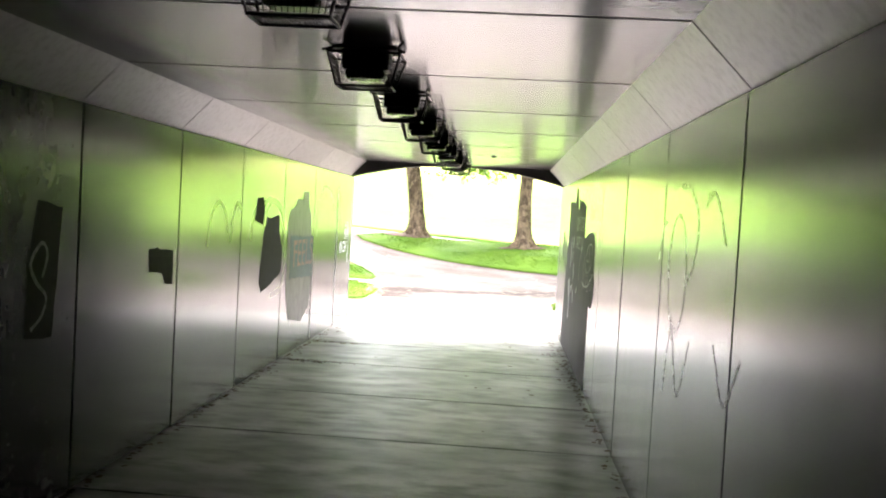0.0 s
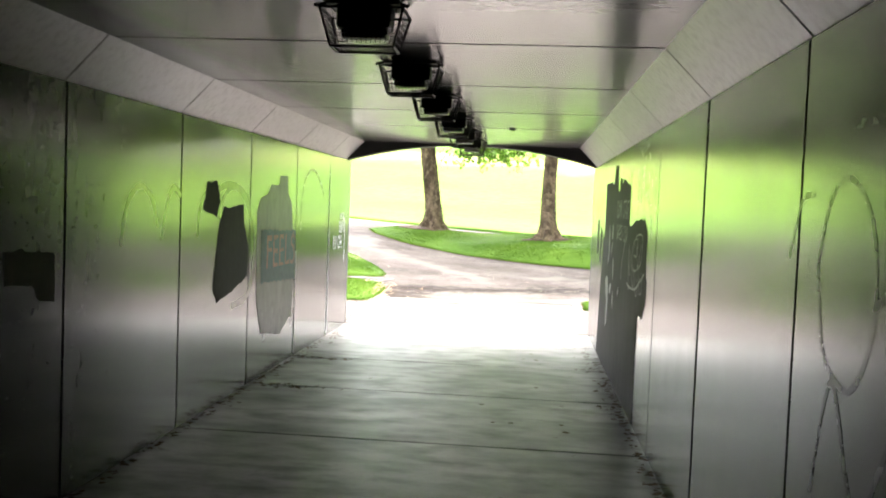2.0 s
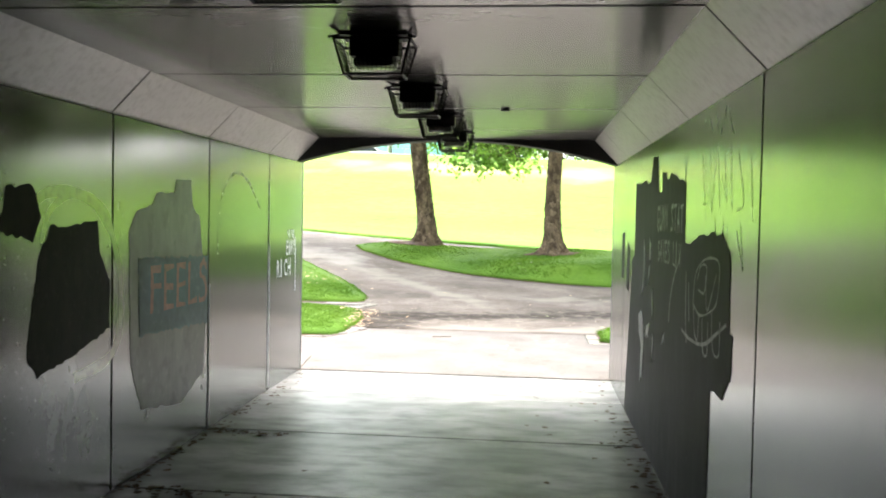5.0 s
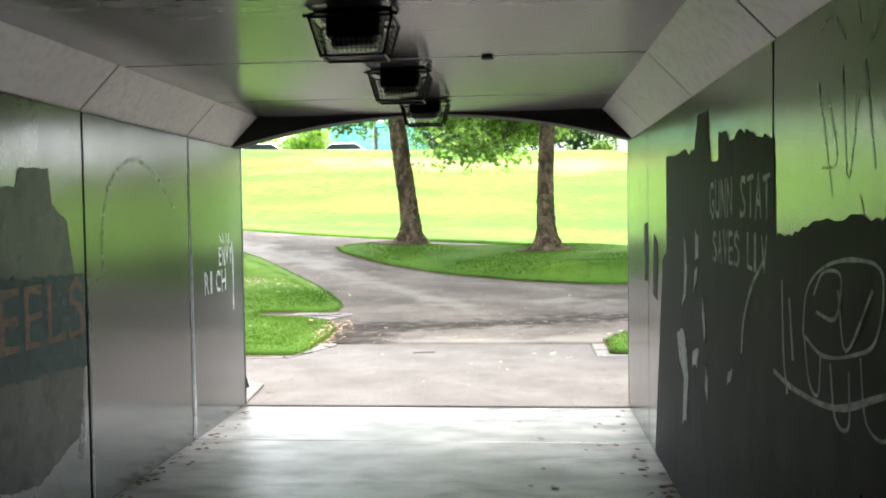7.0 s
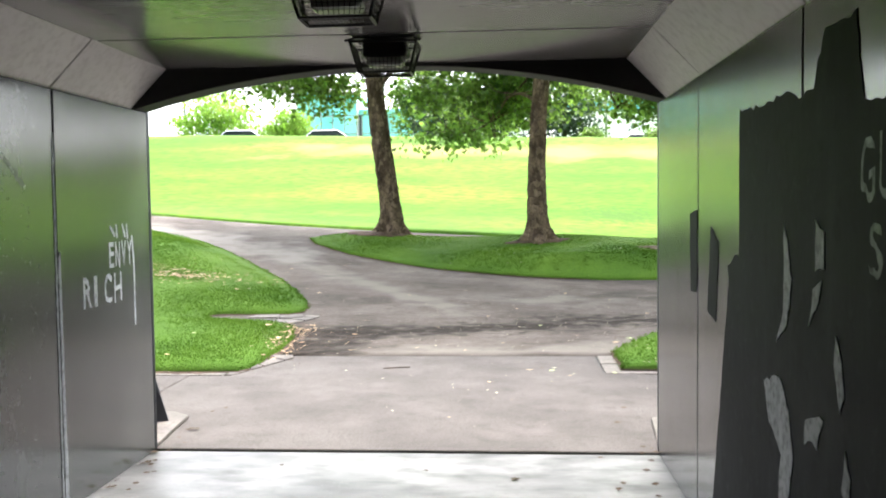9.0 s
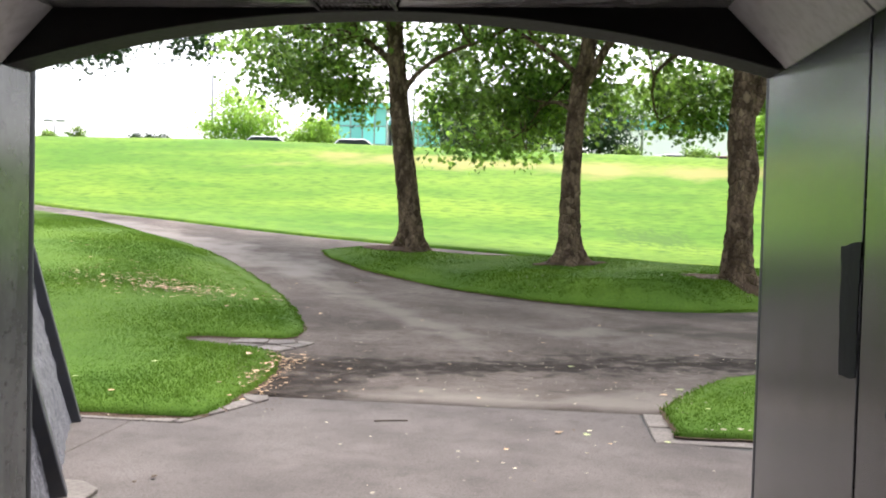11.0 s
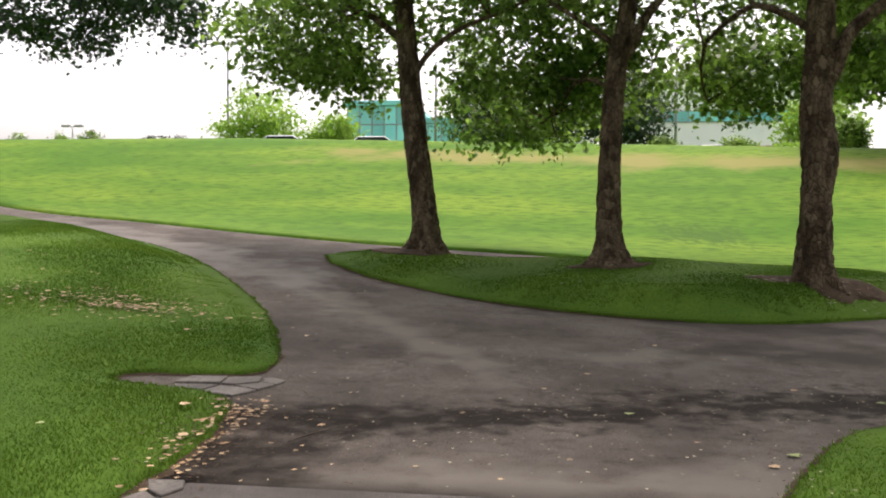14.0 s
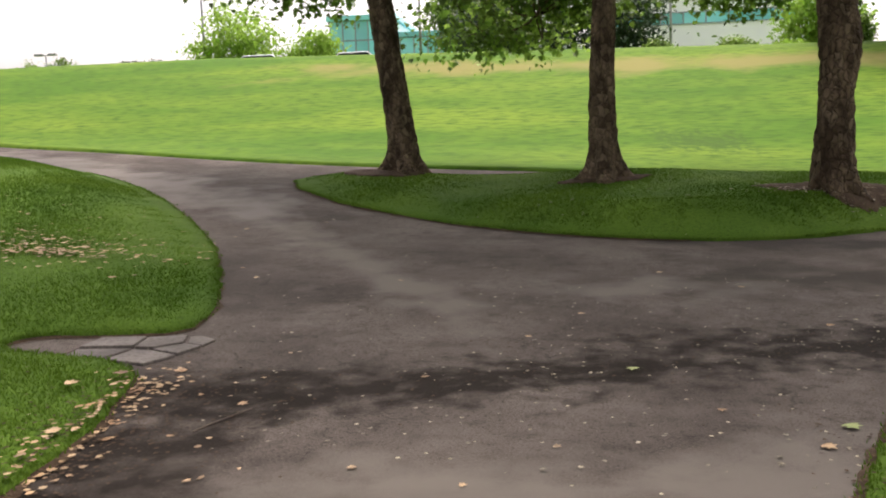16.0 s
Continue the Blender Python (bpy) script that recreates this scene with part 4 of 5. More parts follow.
wall_stroke("dark_scrawl", R, [[(-4.55, 1.95), (-4.62, 1.75), (-4.66, 1.62)], [(-4.62, 1.92), (-4.70, 1.72), (-4.58, 1.70)], [(-4.74, 1.98), (-4.78, 1.66), (-4.86, 1.9)], [(-4.9, 1.96), (-4.96, 1.68)], [(-5.02, 1.96), (-5.1, 1.7), (-5.0, 1.82)], [(-5.16, 1.94), (-5.2, 1.66)], [(-5.28, 1.92), (-5.4, 1.7), (-5.3, 1.66)], [(-5.5, 1.9), (-5.55, 1.62)], [(-4.50, 2.06), (-4.66, 2.12), (-4.78, 2.02)], [(-4.84, 2.12), (-4.92, 2.0), (-5.06, 2.12)], [(-5.1, 2.1), (-5.22, 1.98), (-5.3, 2.1)], [(-4.86, 1.62), (-4.96, 1.48), (-5.06, 1.62)], [(-5.12, 1.6), (-5.18, 1.44)], [(-5.3, 1.58), (-5.42, 1.42), (-5.36, 1.62)]], 0.014, SMOKE, "thin dark scrawl on the grey wall", 0.001)
wall_stroke("dark_scrawl", R, [[(-8.86, 1.48), (-8.94, 1.66), (-9.08, 1.72), (-9.24, 1.62), (-9.30, 1.42), (-9.24, 1.24), (-9.12, 1.16), (-8.94, 1.24), (-8.86, 1.48)], [(-8.58, 1.48), (-8.68, 1.66), (-8.80, 1.68)]], 0.028, SMOKE, "faint dark sprayed loop on the grey wall", 0.001)
wall_stroke("dark_scrawl", R, [[(-9.1, 1.86), (-9.3, 1.84), (-9.5, 1.7), (-9.45, 1.5), (-9.3, 1.4)], [(-8.9, 0.82), (-8.98, 1.1), (-9.05, 1.15), (-9.2, 0.9), (-9.3, 0.9), (-9.45, 1.15)], [(-9.6, 1.75), (-9.8, 1.8), (-10.0, 1.6)], [(-9.9, 1.2), (-10.1, 1.0), (-10.3, 1.2)]], 0.03, SMOKE, "faint dark sprayed letters on the grey wall", 0.001)
feels_grey = [(-3.95, 0.70), (-3.98, 1.50), (-3.88, 1.62), (-3.66, 1.66), (-3.60, 1.74), (-3.32, 1.74), (-3.28, 1.84), (-3.03, 1.84), (-3.00, 1.66), (-2.86, 1.58), (-2.80, 1.30), (-2.74, 1.24), (-2.72, 0.80), (-2.78, 0.45), (-3.2, 0.30), (-3.8, 0.40)]
wall_patch("grey_overpaint", L, feels_grey, GREYPAINT, "dull grey paint that covers graffiti on the tunnel wall", 0.001, 0.01, 11)
wall_patch("teal_panel", L, [(-3.86, 1.33), (-2.70, 1.30), (-2.70, 0.81), (-3.84, 0.85)], TEALPAINT, "faded teal painted block under orange letters", 0.0045, 0.012, 12)
wall_text(L, "FEELS", -3.69, 0.975, 0.30, 1.02, ORANGEPAINT, "faded orange word FEELS on teal paint", 0.008)
wall_text(L, "ENVY", -0.58, 1.22, 0.15, 0.32, CHALK, "pale hand-painted word ENVY at the tunnel mouth", 0.001)
wall_text(L, "RICH", -0.90, 1.02, 0.17, 0.50, CHALK, "pale hand-painted word RICH at the tunnel mouth", 0.001)
wall_stroke("pale_scratches", L, [[(-0.56, 1.46), (-0.50, 1.40)], [(-0.48, 1.47), (-0.47, 1.39)], [(-0.40, 1.47), (-0.36, 1.39)], [(-0.34, 1.47), (-0.33, 1.38)], [(-0.27, 1.4), (-0.25, 1.2), (-0.25, 0.85)]], 0.024, CHALK, "pale worn strokes at the tunnel mouth", 0.001)
wall_stroke("dark_scrawl", L, [[(-3.30, 0.36), (-3.19, 0.62), (-3.02, 0.71), (-2.86, 0.69), (-2.76, 0.55), (-2.78, 0.32)], [(-3.72, 0.30), (-3.66, 0.62), (-3.5, 0.72)]], 0.09, SMOKE, "smudged dark sprayed loop low on the wall", 0.0012)
wall_stroke("dark_scrawl", L, [[(-2.48, 1.3), (-2.47, 1.56), (-2.36, 1.80), (-2.12, 1.94), (-1.86, 1.92), (-1.62, 1.80), (-1.44, 1.66)]], 0.035, SMOKE, "faint dark sprayed arch on the grey wall", 0.001)
wall_patch("black_overpaint", L, [(-4.84, 1.53), (-4.36, 1.55), (-4.33, 1.36), (-4.21, 1.22), (-4.22, 0.95), (-4.40, 0.90), (-4.58, 0.85), (-4.95, 0.80), (-5.04, 0.90), (-5.0, 1.13), (-4.94, 1.38)], BLACKPAINT, "ragged black paint blot on the tunnel wall", 0.001, 0.014, 13)
wall_patch("black_overpaint", L, [(-5.21, 1.71), (-4.99, 1.73), (-4.92, 1.57), (-4.99, 1.46), (-5.27, 1.51), (-5.24, 1.62)], BLACKPAINT, "small black paint blot on the tunnel wall", 0.001, 0.014, 14)
wall_patch("black_overpaint", L, [(-7.74, 1.33), (-7.30, 1.30), (-7.29, 1.04), (-7.44, 1.08), (-7.50, 1.15), (-7.72, 1.17)], BLACKPAINT, "square black paint patch on the tunnel wall", 0.001, 0.01, 15)
wall_patch("black_overpaint", L, [(-9.14, 1.62), (-8.90, 1.59), (-8.93, 1.2), (-8.97, 0.90), (-9.24, 0.92), (-9.22, 1.3)], BLACKPAINT, "tall black paint patch with pale scribble", 0.001, 0.01, 16)
wall_stroke("pale_scribble", L, [[(-9.18, 0.96), (-9.08, 1.02), (-9.04, 1.12), (-9.14, 1.2), (-9.2, 1.3), (-9.1, 1.4), (-9.04, 1.34), (-9.08, 1.22)]], 0.03, DIMCHALK, "pale scribble on black paint", 0.0045)
wall_stroke("pale_halo", L, [[(-5.02, 1.62), (-4.84, 1.70), (-4.5, 1.69), (-4.28, 1.60), (-4.16, 1.42), (-4.08, 1.2), (-4.10, 0.9), (-4.25, 0.77), (-4.6, 0.73)]], 0.075, PALEGREEN, "pale sprayed halo round a black paint blot", 0.0008)
wall_stroke("pale_arches", L, [[(-6.58, 1.30), (-6.50, 1.55), (-6.33, 1.66), (-6.16, 1.58), (-6.06, 1.40)], [(-6.0, 1.32), (-5.93, 1.55), (-5.82, 1.66), (-5.70, 1.6)], [(-5.38, 1.32), (-5.34, 1.52), (-5.2, 1.66)], [(-4.92, 1.45), (-4.85, 1.6), (-4.65, 1.69), (-4.4, 1.64), (-4.22, 1.5)]], 0.05, PALEGREEN, "pale lime sprayed arches on the grey wall", 0.001)

for jy, top, w in ((-1.16, 1.35, 0.035), (-2.67, 1.1, 0.025), (-1.19, 1.95, 0.018)):
    wall_patch("worn_strip", L, [(jy + 0.005, 0.03), (jy + 0.005 + w, 0.03), (jy + 0.01 + w * 0.5, top * 0.6), (jy + 0.012 + w * 0.4, top), (jy + 0.004, top * 0.97)], CHALK, "pale worn filler along a wall joint", 0.0015, 0.004, int(-jy * 10))


def ceiling_hole(x, y):
    bm = bmesh.new()
    bmesh.ops.create_cone(bm, cap_ends=True, segments=14, radius1=0.035, radius2=0.03, depth=0.012)
    bmesh.ops.translate(bm, verts=bm.verts, vec=(x, y, CEILING - 0.006))
    tagged(finish("ceiling_plug", bm, JOINT), "small black rubber plug in a ceiling joint", "plug")


ceiling_hole(0.57, -2.61)

# ---- trees ----
def leaf_shape(lobes):
    """Plan of one leaf, tip at y = 1, slightly folded."""
    if lobes:
        p = [(0, 0), (0.28, 0.10), (0.52, 0.30), (0.30, 0.42), (0.44, 0.72), (0.17, 0.66), (0, 1.0), (-0.17, 0.66), (-0.44, 0.72), (-0.30, 0.42), (-0.52, 0.30), (-0.28, 0.10)]
        tri = [(0, 1, 3), (1, 2, 3), (0, 3, 5), (3, 4, 5), (0, 5, 6), (0, 6, 7), (0, 7, 9), (7, 8, 9), (0, 9, 11), (9, 10, 11)]
    else:
        p = [(0, 0), (0.30, 0.45), (0, 1.0), (-0.30, 0.45)]
        tri = [(0, 1, 2), (0, 2, 3)]
    v = np.array([(a, b, 0.28 * abs(a) - 0.18 * b * b) for a, b in p])
    return v, np.array(tri)


def leaves_at(rs, places, size, lobes, droop=0.5):
    """Vertices and triangles of leaves at the places, each turned its own way."""
    base, tri = leaf_shape(lobes)
    n = len(places)
    ang = rs.uniform(0, 2 * np.pi, n)
    pit = rs.normal(-droop, 0.5, n)
    rol = rs.normal(0, 0.5, n)
    s = size * rs.uniform(0.6, 1.25, n)
    ca, sa, cp, sp, cr, sr = np.cos(ang), np.sin(ang), np.cos(pit), np.sin(pit), np.cos(rol), np.sin(rol)
    ax = np.stack([ca * cr + sa * sp * sr, sa * cr - ca * sp * sr, -cp * sr * -1], 1)
    ay = np.stack([-sa * cp, ca * cp, sp], 1)
    az_ = np.cross(ax, ay)
    V = places[:, None] + s[:, None, None] * (base[None, :, :1] * ax[:, None] + base[None, :, 1:2] * ay[:, None] + base[None, :, 2:] * az_[:, None])
    F = tri[None] + (np.arange(n) * len(base))[:, None, None]
    return V.reshape(-1, 3), F.reshape(-1, 3)


def clump_places(rs, blobs, per_clump, spread_m):
    """Leaf places in clumps, thickest towards the outside of each blob (x, y, z, rx, ry, rz, clumps)."""
    out, hubs = [], []
    for x, y, z, rx, ry, rz, k in blobs:
        d = rs.normal(size=(k, 3))
        d /= np.linalg.norm(d, axis=1)[:, None]
        r = rs.uniform(0.12, 1, k) ** 0.45
        hub = np.array((x, y, z)) + d * r[:, None] * (rx, ry, rz)
        hubs.append(hub)
        g = rs.normal(size=(k, per_clump, 3)) * np.array((1, 1, 0.55)) * spread_m * rs.uniform(0.6, 1.3, (k, 1, 1))
        out.append((hub[:, None] + g).reshape(-1, 3))
    return np.concatenate(out), np.concatenate(hubs)


def trunk_bm(points, radii, flare, seed, sides=40):
    """A leaning trunk with root flare, knots and plated bark relief."""
    pts = np.array(curve_through(points, 18))
    rad = np.interp(np.linspace(0, 1, len(pts)), np.linspace(0, 1, len(radii)), radii)
    bm = bmesh.new()
    prev = None
    for c, r in zip(pts, rad):
        h = c[2] - points[0][2]
        ring = []
        for k in range(sides):
            a = 2 * math.pi * k / sides
            root = flare * math.exp(-max(h - 0.15, 0) / 0.22) * (0.65 + 0.45 * math.sin(a * 5 + seed) + 0.25 * math.sin(a * 3 + seed * 2))
            q = Vector((math.cos(a) * 2.2, math.sin(a) * 2.2, c[2] * 1.9 + seed))
            bumpy = 0.06 * noise.noise(q * 1.3) + 0.045 * noise.noise(q * 3.6) + 0.03 * noise.cell(Vector((q.x * 4, q.y * 4, q.z * 4 + noise.noise(q * 3)))) + 0.02 * noise.noise(q * 9)
            rr_ = r * (1 + bumpy * 1.6) + root
            ring.append(bm.verts.new((c[0] + math.cos(a) * rr_, c[1] + math.sin(a) * rr_, c[2])))
        if prev:
            for k in range(sides):
                bm.faces.new((prev[k], prev[(k + 1) % sides], ring[(k + 1) % sides], ring[k]))
        prev = ring
    bm.faces.new(prev)
    return bm


def tree(label, trunk, radii, flare, limbs, blobs, leaf, leaf_size, per_clump=34, spread_m=0.42, lobes=True, seed=1, group="", twigs=60):
    rs = np.random.RandomState(seed)
    ob = empty("tree", trunk[0], label, "tree", group)
    hung(finish("trunk", trunk_bm(trunk, radii, flare, seed), BARK, smooth=True, label="flaking brown-grey bark"), ob)
    for pts, r0, r1 in limbs:
        c = curve_through(pts, 6)
        rr_ = [r0 + (r1 - r0) * i / (len(c) - 1) for i in range(len(c))]
        c = [Vector(p) + Vector((noise.noise(Vector(p) * 0.9), noise.noise(Vector(p) * 0.9 + Vector((9, 0, 0))), 0)) * 0.15 * min(i / 3, 1) for i, p in enumerate(c)]
        hung(finish("limb", tube_bm(c, rr_, 9), BARK, smooth=True), ob)
    places, hubs = clump_places(rs, blobs, per_clump, spread_m)
    V, F = leaves_at(rs, places, leaf_size, lobes)
    hung(arrays("crown", V, F, leaf), ob)
    if limbs and twigs:
        bm = bmesh.new()
        ends = np.array([p for pts, *_ in limbs for p in pts[1:]])
        for h in hubs[rs.permutation(len(hubs))[:twigs]]:
            e = ends[np.argmin(np.linalg.norm(ends - h, axis=1))]
            mid = (e + h) / 2 + rs.normal(size=3) * 0.25
            tube_bm(curve_through([e, mid, h], 4), [0.022, 0.02, 0.018, 0.016, 0.013, 0.011, 0.009, 0.007, 0.005], 4, bm)
        tagged(hung(finish("twig", bm, BARK), ob), kind="stuff")
    return ob


def lawn_height(x, y, mound, poly, lift):
    p = np.array(poly)
    X, Y = np.atleast_1d(np.asarray(x, float)), np.atleast_1d(np.asarray(y, float))
    return land(X, Y) + lift + mound(X, Y, edge_distance(X, Y, p))


def island_z(x, y):
    return float(lawn_height(x, y, island_mound, ISLAND, 0.035)[0])


z1, z2, z3 = island_z(-2.25, 16.7), island_z(1.4, 15.2), island_z(4.5, 13.1)
tree("tall sycamore with leaning trunk, standing in the grass island", [(-2.29, 16.8, z1 - 0.15), (-2.25, 16.8, z1 + 0.35), (-2.37, 16.85, 2.3), (-2.53, 16.9, 3.4), (-2.7, 17.0, 5.0), (-2.85, 17.1, 7.0), (-2.75, 17.2, 9.5)],
     [0.30, 0.27, 0.245, 0.24, 0.21, 0.18, 0.10], 0.30,
     [([(-2.61, 16.9, 4.4), (-2.05, 16.7, 5.1), (-0.95, 16.4, 5.6), (0.65, 16.6, 6.3)], 0.07, 0.03), ([(-2.7, 17.0, 5.2), (-3.75, 17.4, 6.0), (-5.35, 18.4, 6.4)], 0.09, 0.03), ([(-2.8, 17.1, 6.2), (-1.95, 18.2, 7.2), (-0.75, 19.5, 7.6)], 0.08, 0.03)],
     # last two blobs: unseen crown, added to shade island, road and lawn
     [(-5.05, 18.6, 5.6, 1.9, 1.8, 1.2, 60), (-4.15, 17.6, 6.6, 2.2, 2.2, 1.2, 55), (-6.15, 20.0, 6.2, 1.8, 1.8, 1.1, 40), (-1.95, 18.3, 8.8, 4.0, 3.6, 2.3, 130), (-4.4, 18.2, 4.7, 0.85, 0.8, 0.75, 26), (-1.15, 18.8, 6.3, 1.8, 1.6, 1.1, 30), (-1.95, 13.8, 10.2, 4.2, 3.6, 2.0, 170), (-4.6, 10.4, 10.6, 3.8, 3.4, 1.6, 90)], LEAF, 0.15, per_clump=40, seed=21, group="sycamores")
tree("tall straight sycamore standing in the grass island", [(1.42, 15.2, z2 - 0.15), (1.4, 15.2, z2 + 0.35), (1.38, 15.2, 2.2), (1.42, 15.2, 3.4), (1.52, 15.2, 4.6), (1.7, 15.25, 5.6), (1.75, 15.4, 9.0)],
     [0.27, 0.235, 0.205, 0.19, 0.185, 0.16, 0.09], 0.32,
     [([(1.53, 15.2, 4.4), (1.95, 15.2, 5.1), (2.55, 15.2, 5.9), (3.45, 15.6, 7.0)], 0.11, 0.05), ([(1.45, 15.2, 3.9), (0.85, 16.4, 4.3), (0.25, 18.2, 3.8), (-0.75, 19.8, 3.6)], 0.05, 0.015), ([(1.5, 15.2, 4.7), (0.45, 15.6, 5.6), (-0.75, 16.2, 6.2)], 0.06, 0.02)],
     # the blob at y 12 is unseen, added overhead to keep daylight off the road
     [(-0.35, 18.9, 4.5, 2.0, 1.7, 0.95, 66), (1.15, 18.2, 4.6, 1.6, 1.6, 0.8, 40), (-0.55, 19.6, 3.55, 1.8, 0.9, 0.2, 18), (0.45, 17.6, 5.7, 2.4, 2.2, 1.0, 70), (2.35, 17.4, 6.9, 1.6, 1.8, 0.8, 20), (1.45, 16.6, 8.8, 3.8, 3.6, 2.4, 150), (1.65, 12.0, 9.6, 4.2, 3.8, 1.8, 190)], LEAF, 0.15, per_clump=40, seed=22, group="sycamores")
tree("thick sycamore with knotted flaking trunk, standing in the grass island", [(4.41, 13.1, z3 - 0.3), (4.42, 13.1, z3 + 0.3), (4.44, 13.1, 1.9), (4.47, 13.1, 2.6), (4.41, 13.1, 3.4), (4.46, 13.1, 4.6), (4.46, 13.2, 7.7)],
     [0.31, 0.265, 0.228, 0.275, 0.235, 0.205, 0.12], 0.22,
     [([(4.57, 13.1, 3.7), (4.92, 13.1, 4.4), (5.5, 13.1, 5.0), (6.25, 12.8, 5.8)], 0.14, 0.06), ([(4.5, 13.1, 4.4), (3.55, 13.6, 5.0), (3.15, 16.0, 4.8), (3.65, 19.0, 4.2)], 0.07, 0.02), ([(4.53, 13.15, 4.9), (5.45, 15.0, 5.6), (6.85, 19.0, 5.6)], 0.08, 0.02)],
     # blobs at y 9.6 and 11.4: unseen boughs added to dim the right-hand road
     [(4.45, 19.6, 4.8, 1.35, 1.3, 0.95, 72), (6.25, 18.4, 4.9, 1.2, 1.2, 0.6, 34), (3.85, 17.2, 5.6, 0.8, 1.2, 0.6, 12), (6.65, 19.6, 6.0, 1.8, 1.8, 0.9, 46), (5.45, 16.6, 6.4, 2.0, 2.2, 0.8, 46), (7.85, 17.4, 5.9, 1.6, 2.0, 0.8, 36), (4.65, 13.4, 8.2, 3.8, 3.6, 2.2, 170), (5.05, 9.6, 9.0, 4.0, 3.6, 1.8, 200), (8.85, 11.4, 8.8, 3.2, 3.4, 1.6, 150), (5.65, 14.6, 5.5, 0.9, 1.0, 0.6, 24)], LEAF, 0.15, per_clump=40, seed=23, group="sycamores")
tree("broad dark-leaved tree whose low boughs hang over the lawn", [(-22.0, 23.5, height(-22.0, 23.5) - 0.1), (-22.0, 23.5, 3.2), (-21.8, 23.5, 5.5), (-21.2, 23.4, 10)], [0.36, 0.3, 0.26, 0.14], 0.25,
     [([(-21.7, 23.5, 6.4), (-17.5, 22.8, 8.4), (-13.0, 22.0, 8.6), (-10.6, 21.6, 8.2)], 0.13, 0.03), ([(-21.6, 23.5, 7.0), (-18.6, 22.0, 9.0), (-14.6, 21.2, 9.0)], 0.1, 0.03)],
     [(-13.6, 22.3, 7.3, 2.0, 1.5, 1.35, 90), (-11.2, 21.6, 7.7, 1.6, 1.4, 1.2, 70), (-9.7, 21.4, 7.1, 0.7, 0.7, 1.1, 24), (-18.2, 23.0, 9.8, 5.0, 3.6, 2.2, 200), (-12.2, 21.8, 9.6, 3.4, 2.6, 1.6, 120)], LEAFDARK, 0.15, spread_m=0.34, seed=24)
zt = height(14.0, 34.6)
tree("broad green tree standing at the crest of the bank", [(13.97, 34.6, zt - 0.1), (14.02, 34.6, zt + 0.9), (14.22, 34.6, zt + 2.2), (14.22, 34.6, zt + 5)], [0.40, 0.30, 0.28, 0.12], 0.35,
     [([(14.12, 34.6, zt + 1.6), (13.02, 34.4, zt + 2.7), (11.82, 34.2, zt + 3.3)], 0.14, 0.05), ([(14.12, 34.6, zt + 1.7), (15.42, 34.8, zt + 2.8), (17.02, 35, zt + 3.3)], 0.13, 0.05)],
     [(11.82, 34.4, zt + 3.1, 1.6, 1.6, 1.1, 70), (14.02, 34.2, zt + 3.7, 2.4, 2.0, 1.3, 110), (16.62, 34.6, zt + 3.0, 2.2, 2.0, 1.4, 90), (14.22, 34.6, zt + 6.0, 4.4, 3.8, 2.2, 160)], LEAF, 0.24, spread_m=0.5, seed=25)
for k, (x, y, w, h, m, lb) in enumerate(((-20.5, 58, 2.9, 5.6, LEAFLIGHT, "bright yellow-green tree behind the crest"), (-15.1, 58, 1.4, 3.6, LEAFLIGHT, "small yellow-green tree behind the crest"), 
                                         (-3.2, 54, 2.3, 5.6, LEAFDARK, "dark dense tree behind the crest"), (0.6, 55, 2.6, 6.6, LEAFDARK, "dark dense tree behind the crest"), (4.6, 54, 2.2, 6.8, LEAFDARK, "dark dense tree behind the crest"), (-5.5, 58, 2.0, 8.6, LEAF, "green street tree behind the crest"), (15.0, 52, 1.9, 5.8, LEAFLIGHT, "green tree behind the crest"))):
    z0 = height(x, y)
    tree(lb, [(x, y, z0 - 0.1), (x, y, z0 + 1.0), (x + 0.1, y, z0 + h * 0.7)], [0.16, 0.13, 0.05], 0.08, [], [(x, y, z0 + h * 0.58, w, w, h * 0.42, 90), (x + w * 0.5, y - 0.4, z0 + h * 0.42, w * 0.6, w * 0.6, h * 0.28, 40), (x - w * 0.5, y - 0.4, z0 + h * 0.4, w * 0.6, w * 0.6, h * 0.26, 40)], m, 0.3, 26, 0.45, False, 40 + k, twigs=0)


def shrub(x, y, w, h, mat, label, seed, count=110, name="shrub", leaf_size=0.2):
    rs = np.random.RandomState(seed)
    z0 = height(x, y)
    ob = empty(name, (x, y, z0), label, name, "shrubs at the crest")
    places, hubs = clump_places(rs, [(x, y, z0 + h * 0.42, w, w, h * 0.45, count)], 26, 0.2)
    places[:, 2] = np.maximum(places[:, 2], z0 + 0.02)
    V, F = leaves_at(rs, places, leaf_size, False, 0.0)
    hung(arrays("foliage", V, F, mat), ob)
    stems = bmesh.new()
    for h2 in hubs[:8]:
        tube_bm([(x, y, z0 - 0.05), tuple((np.array((x, y, z0 + h * 0.3)) + h2) / 2), tuple(h2)], [0.03, 0.02, 0.01], 5, stems)
    hung(finish("stem", stems, BARK), ob)
    return ob


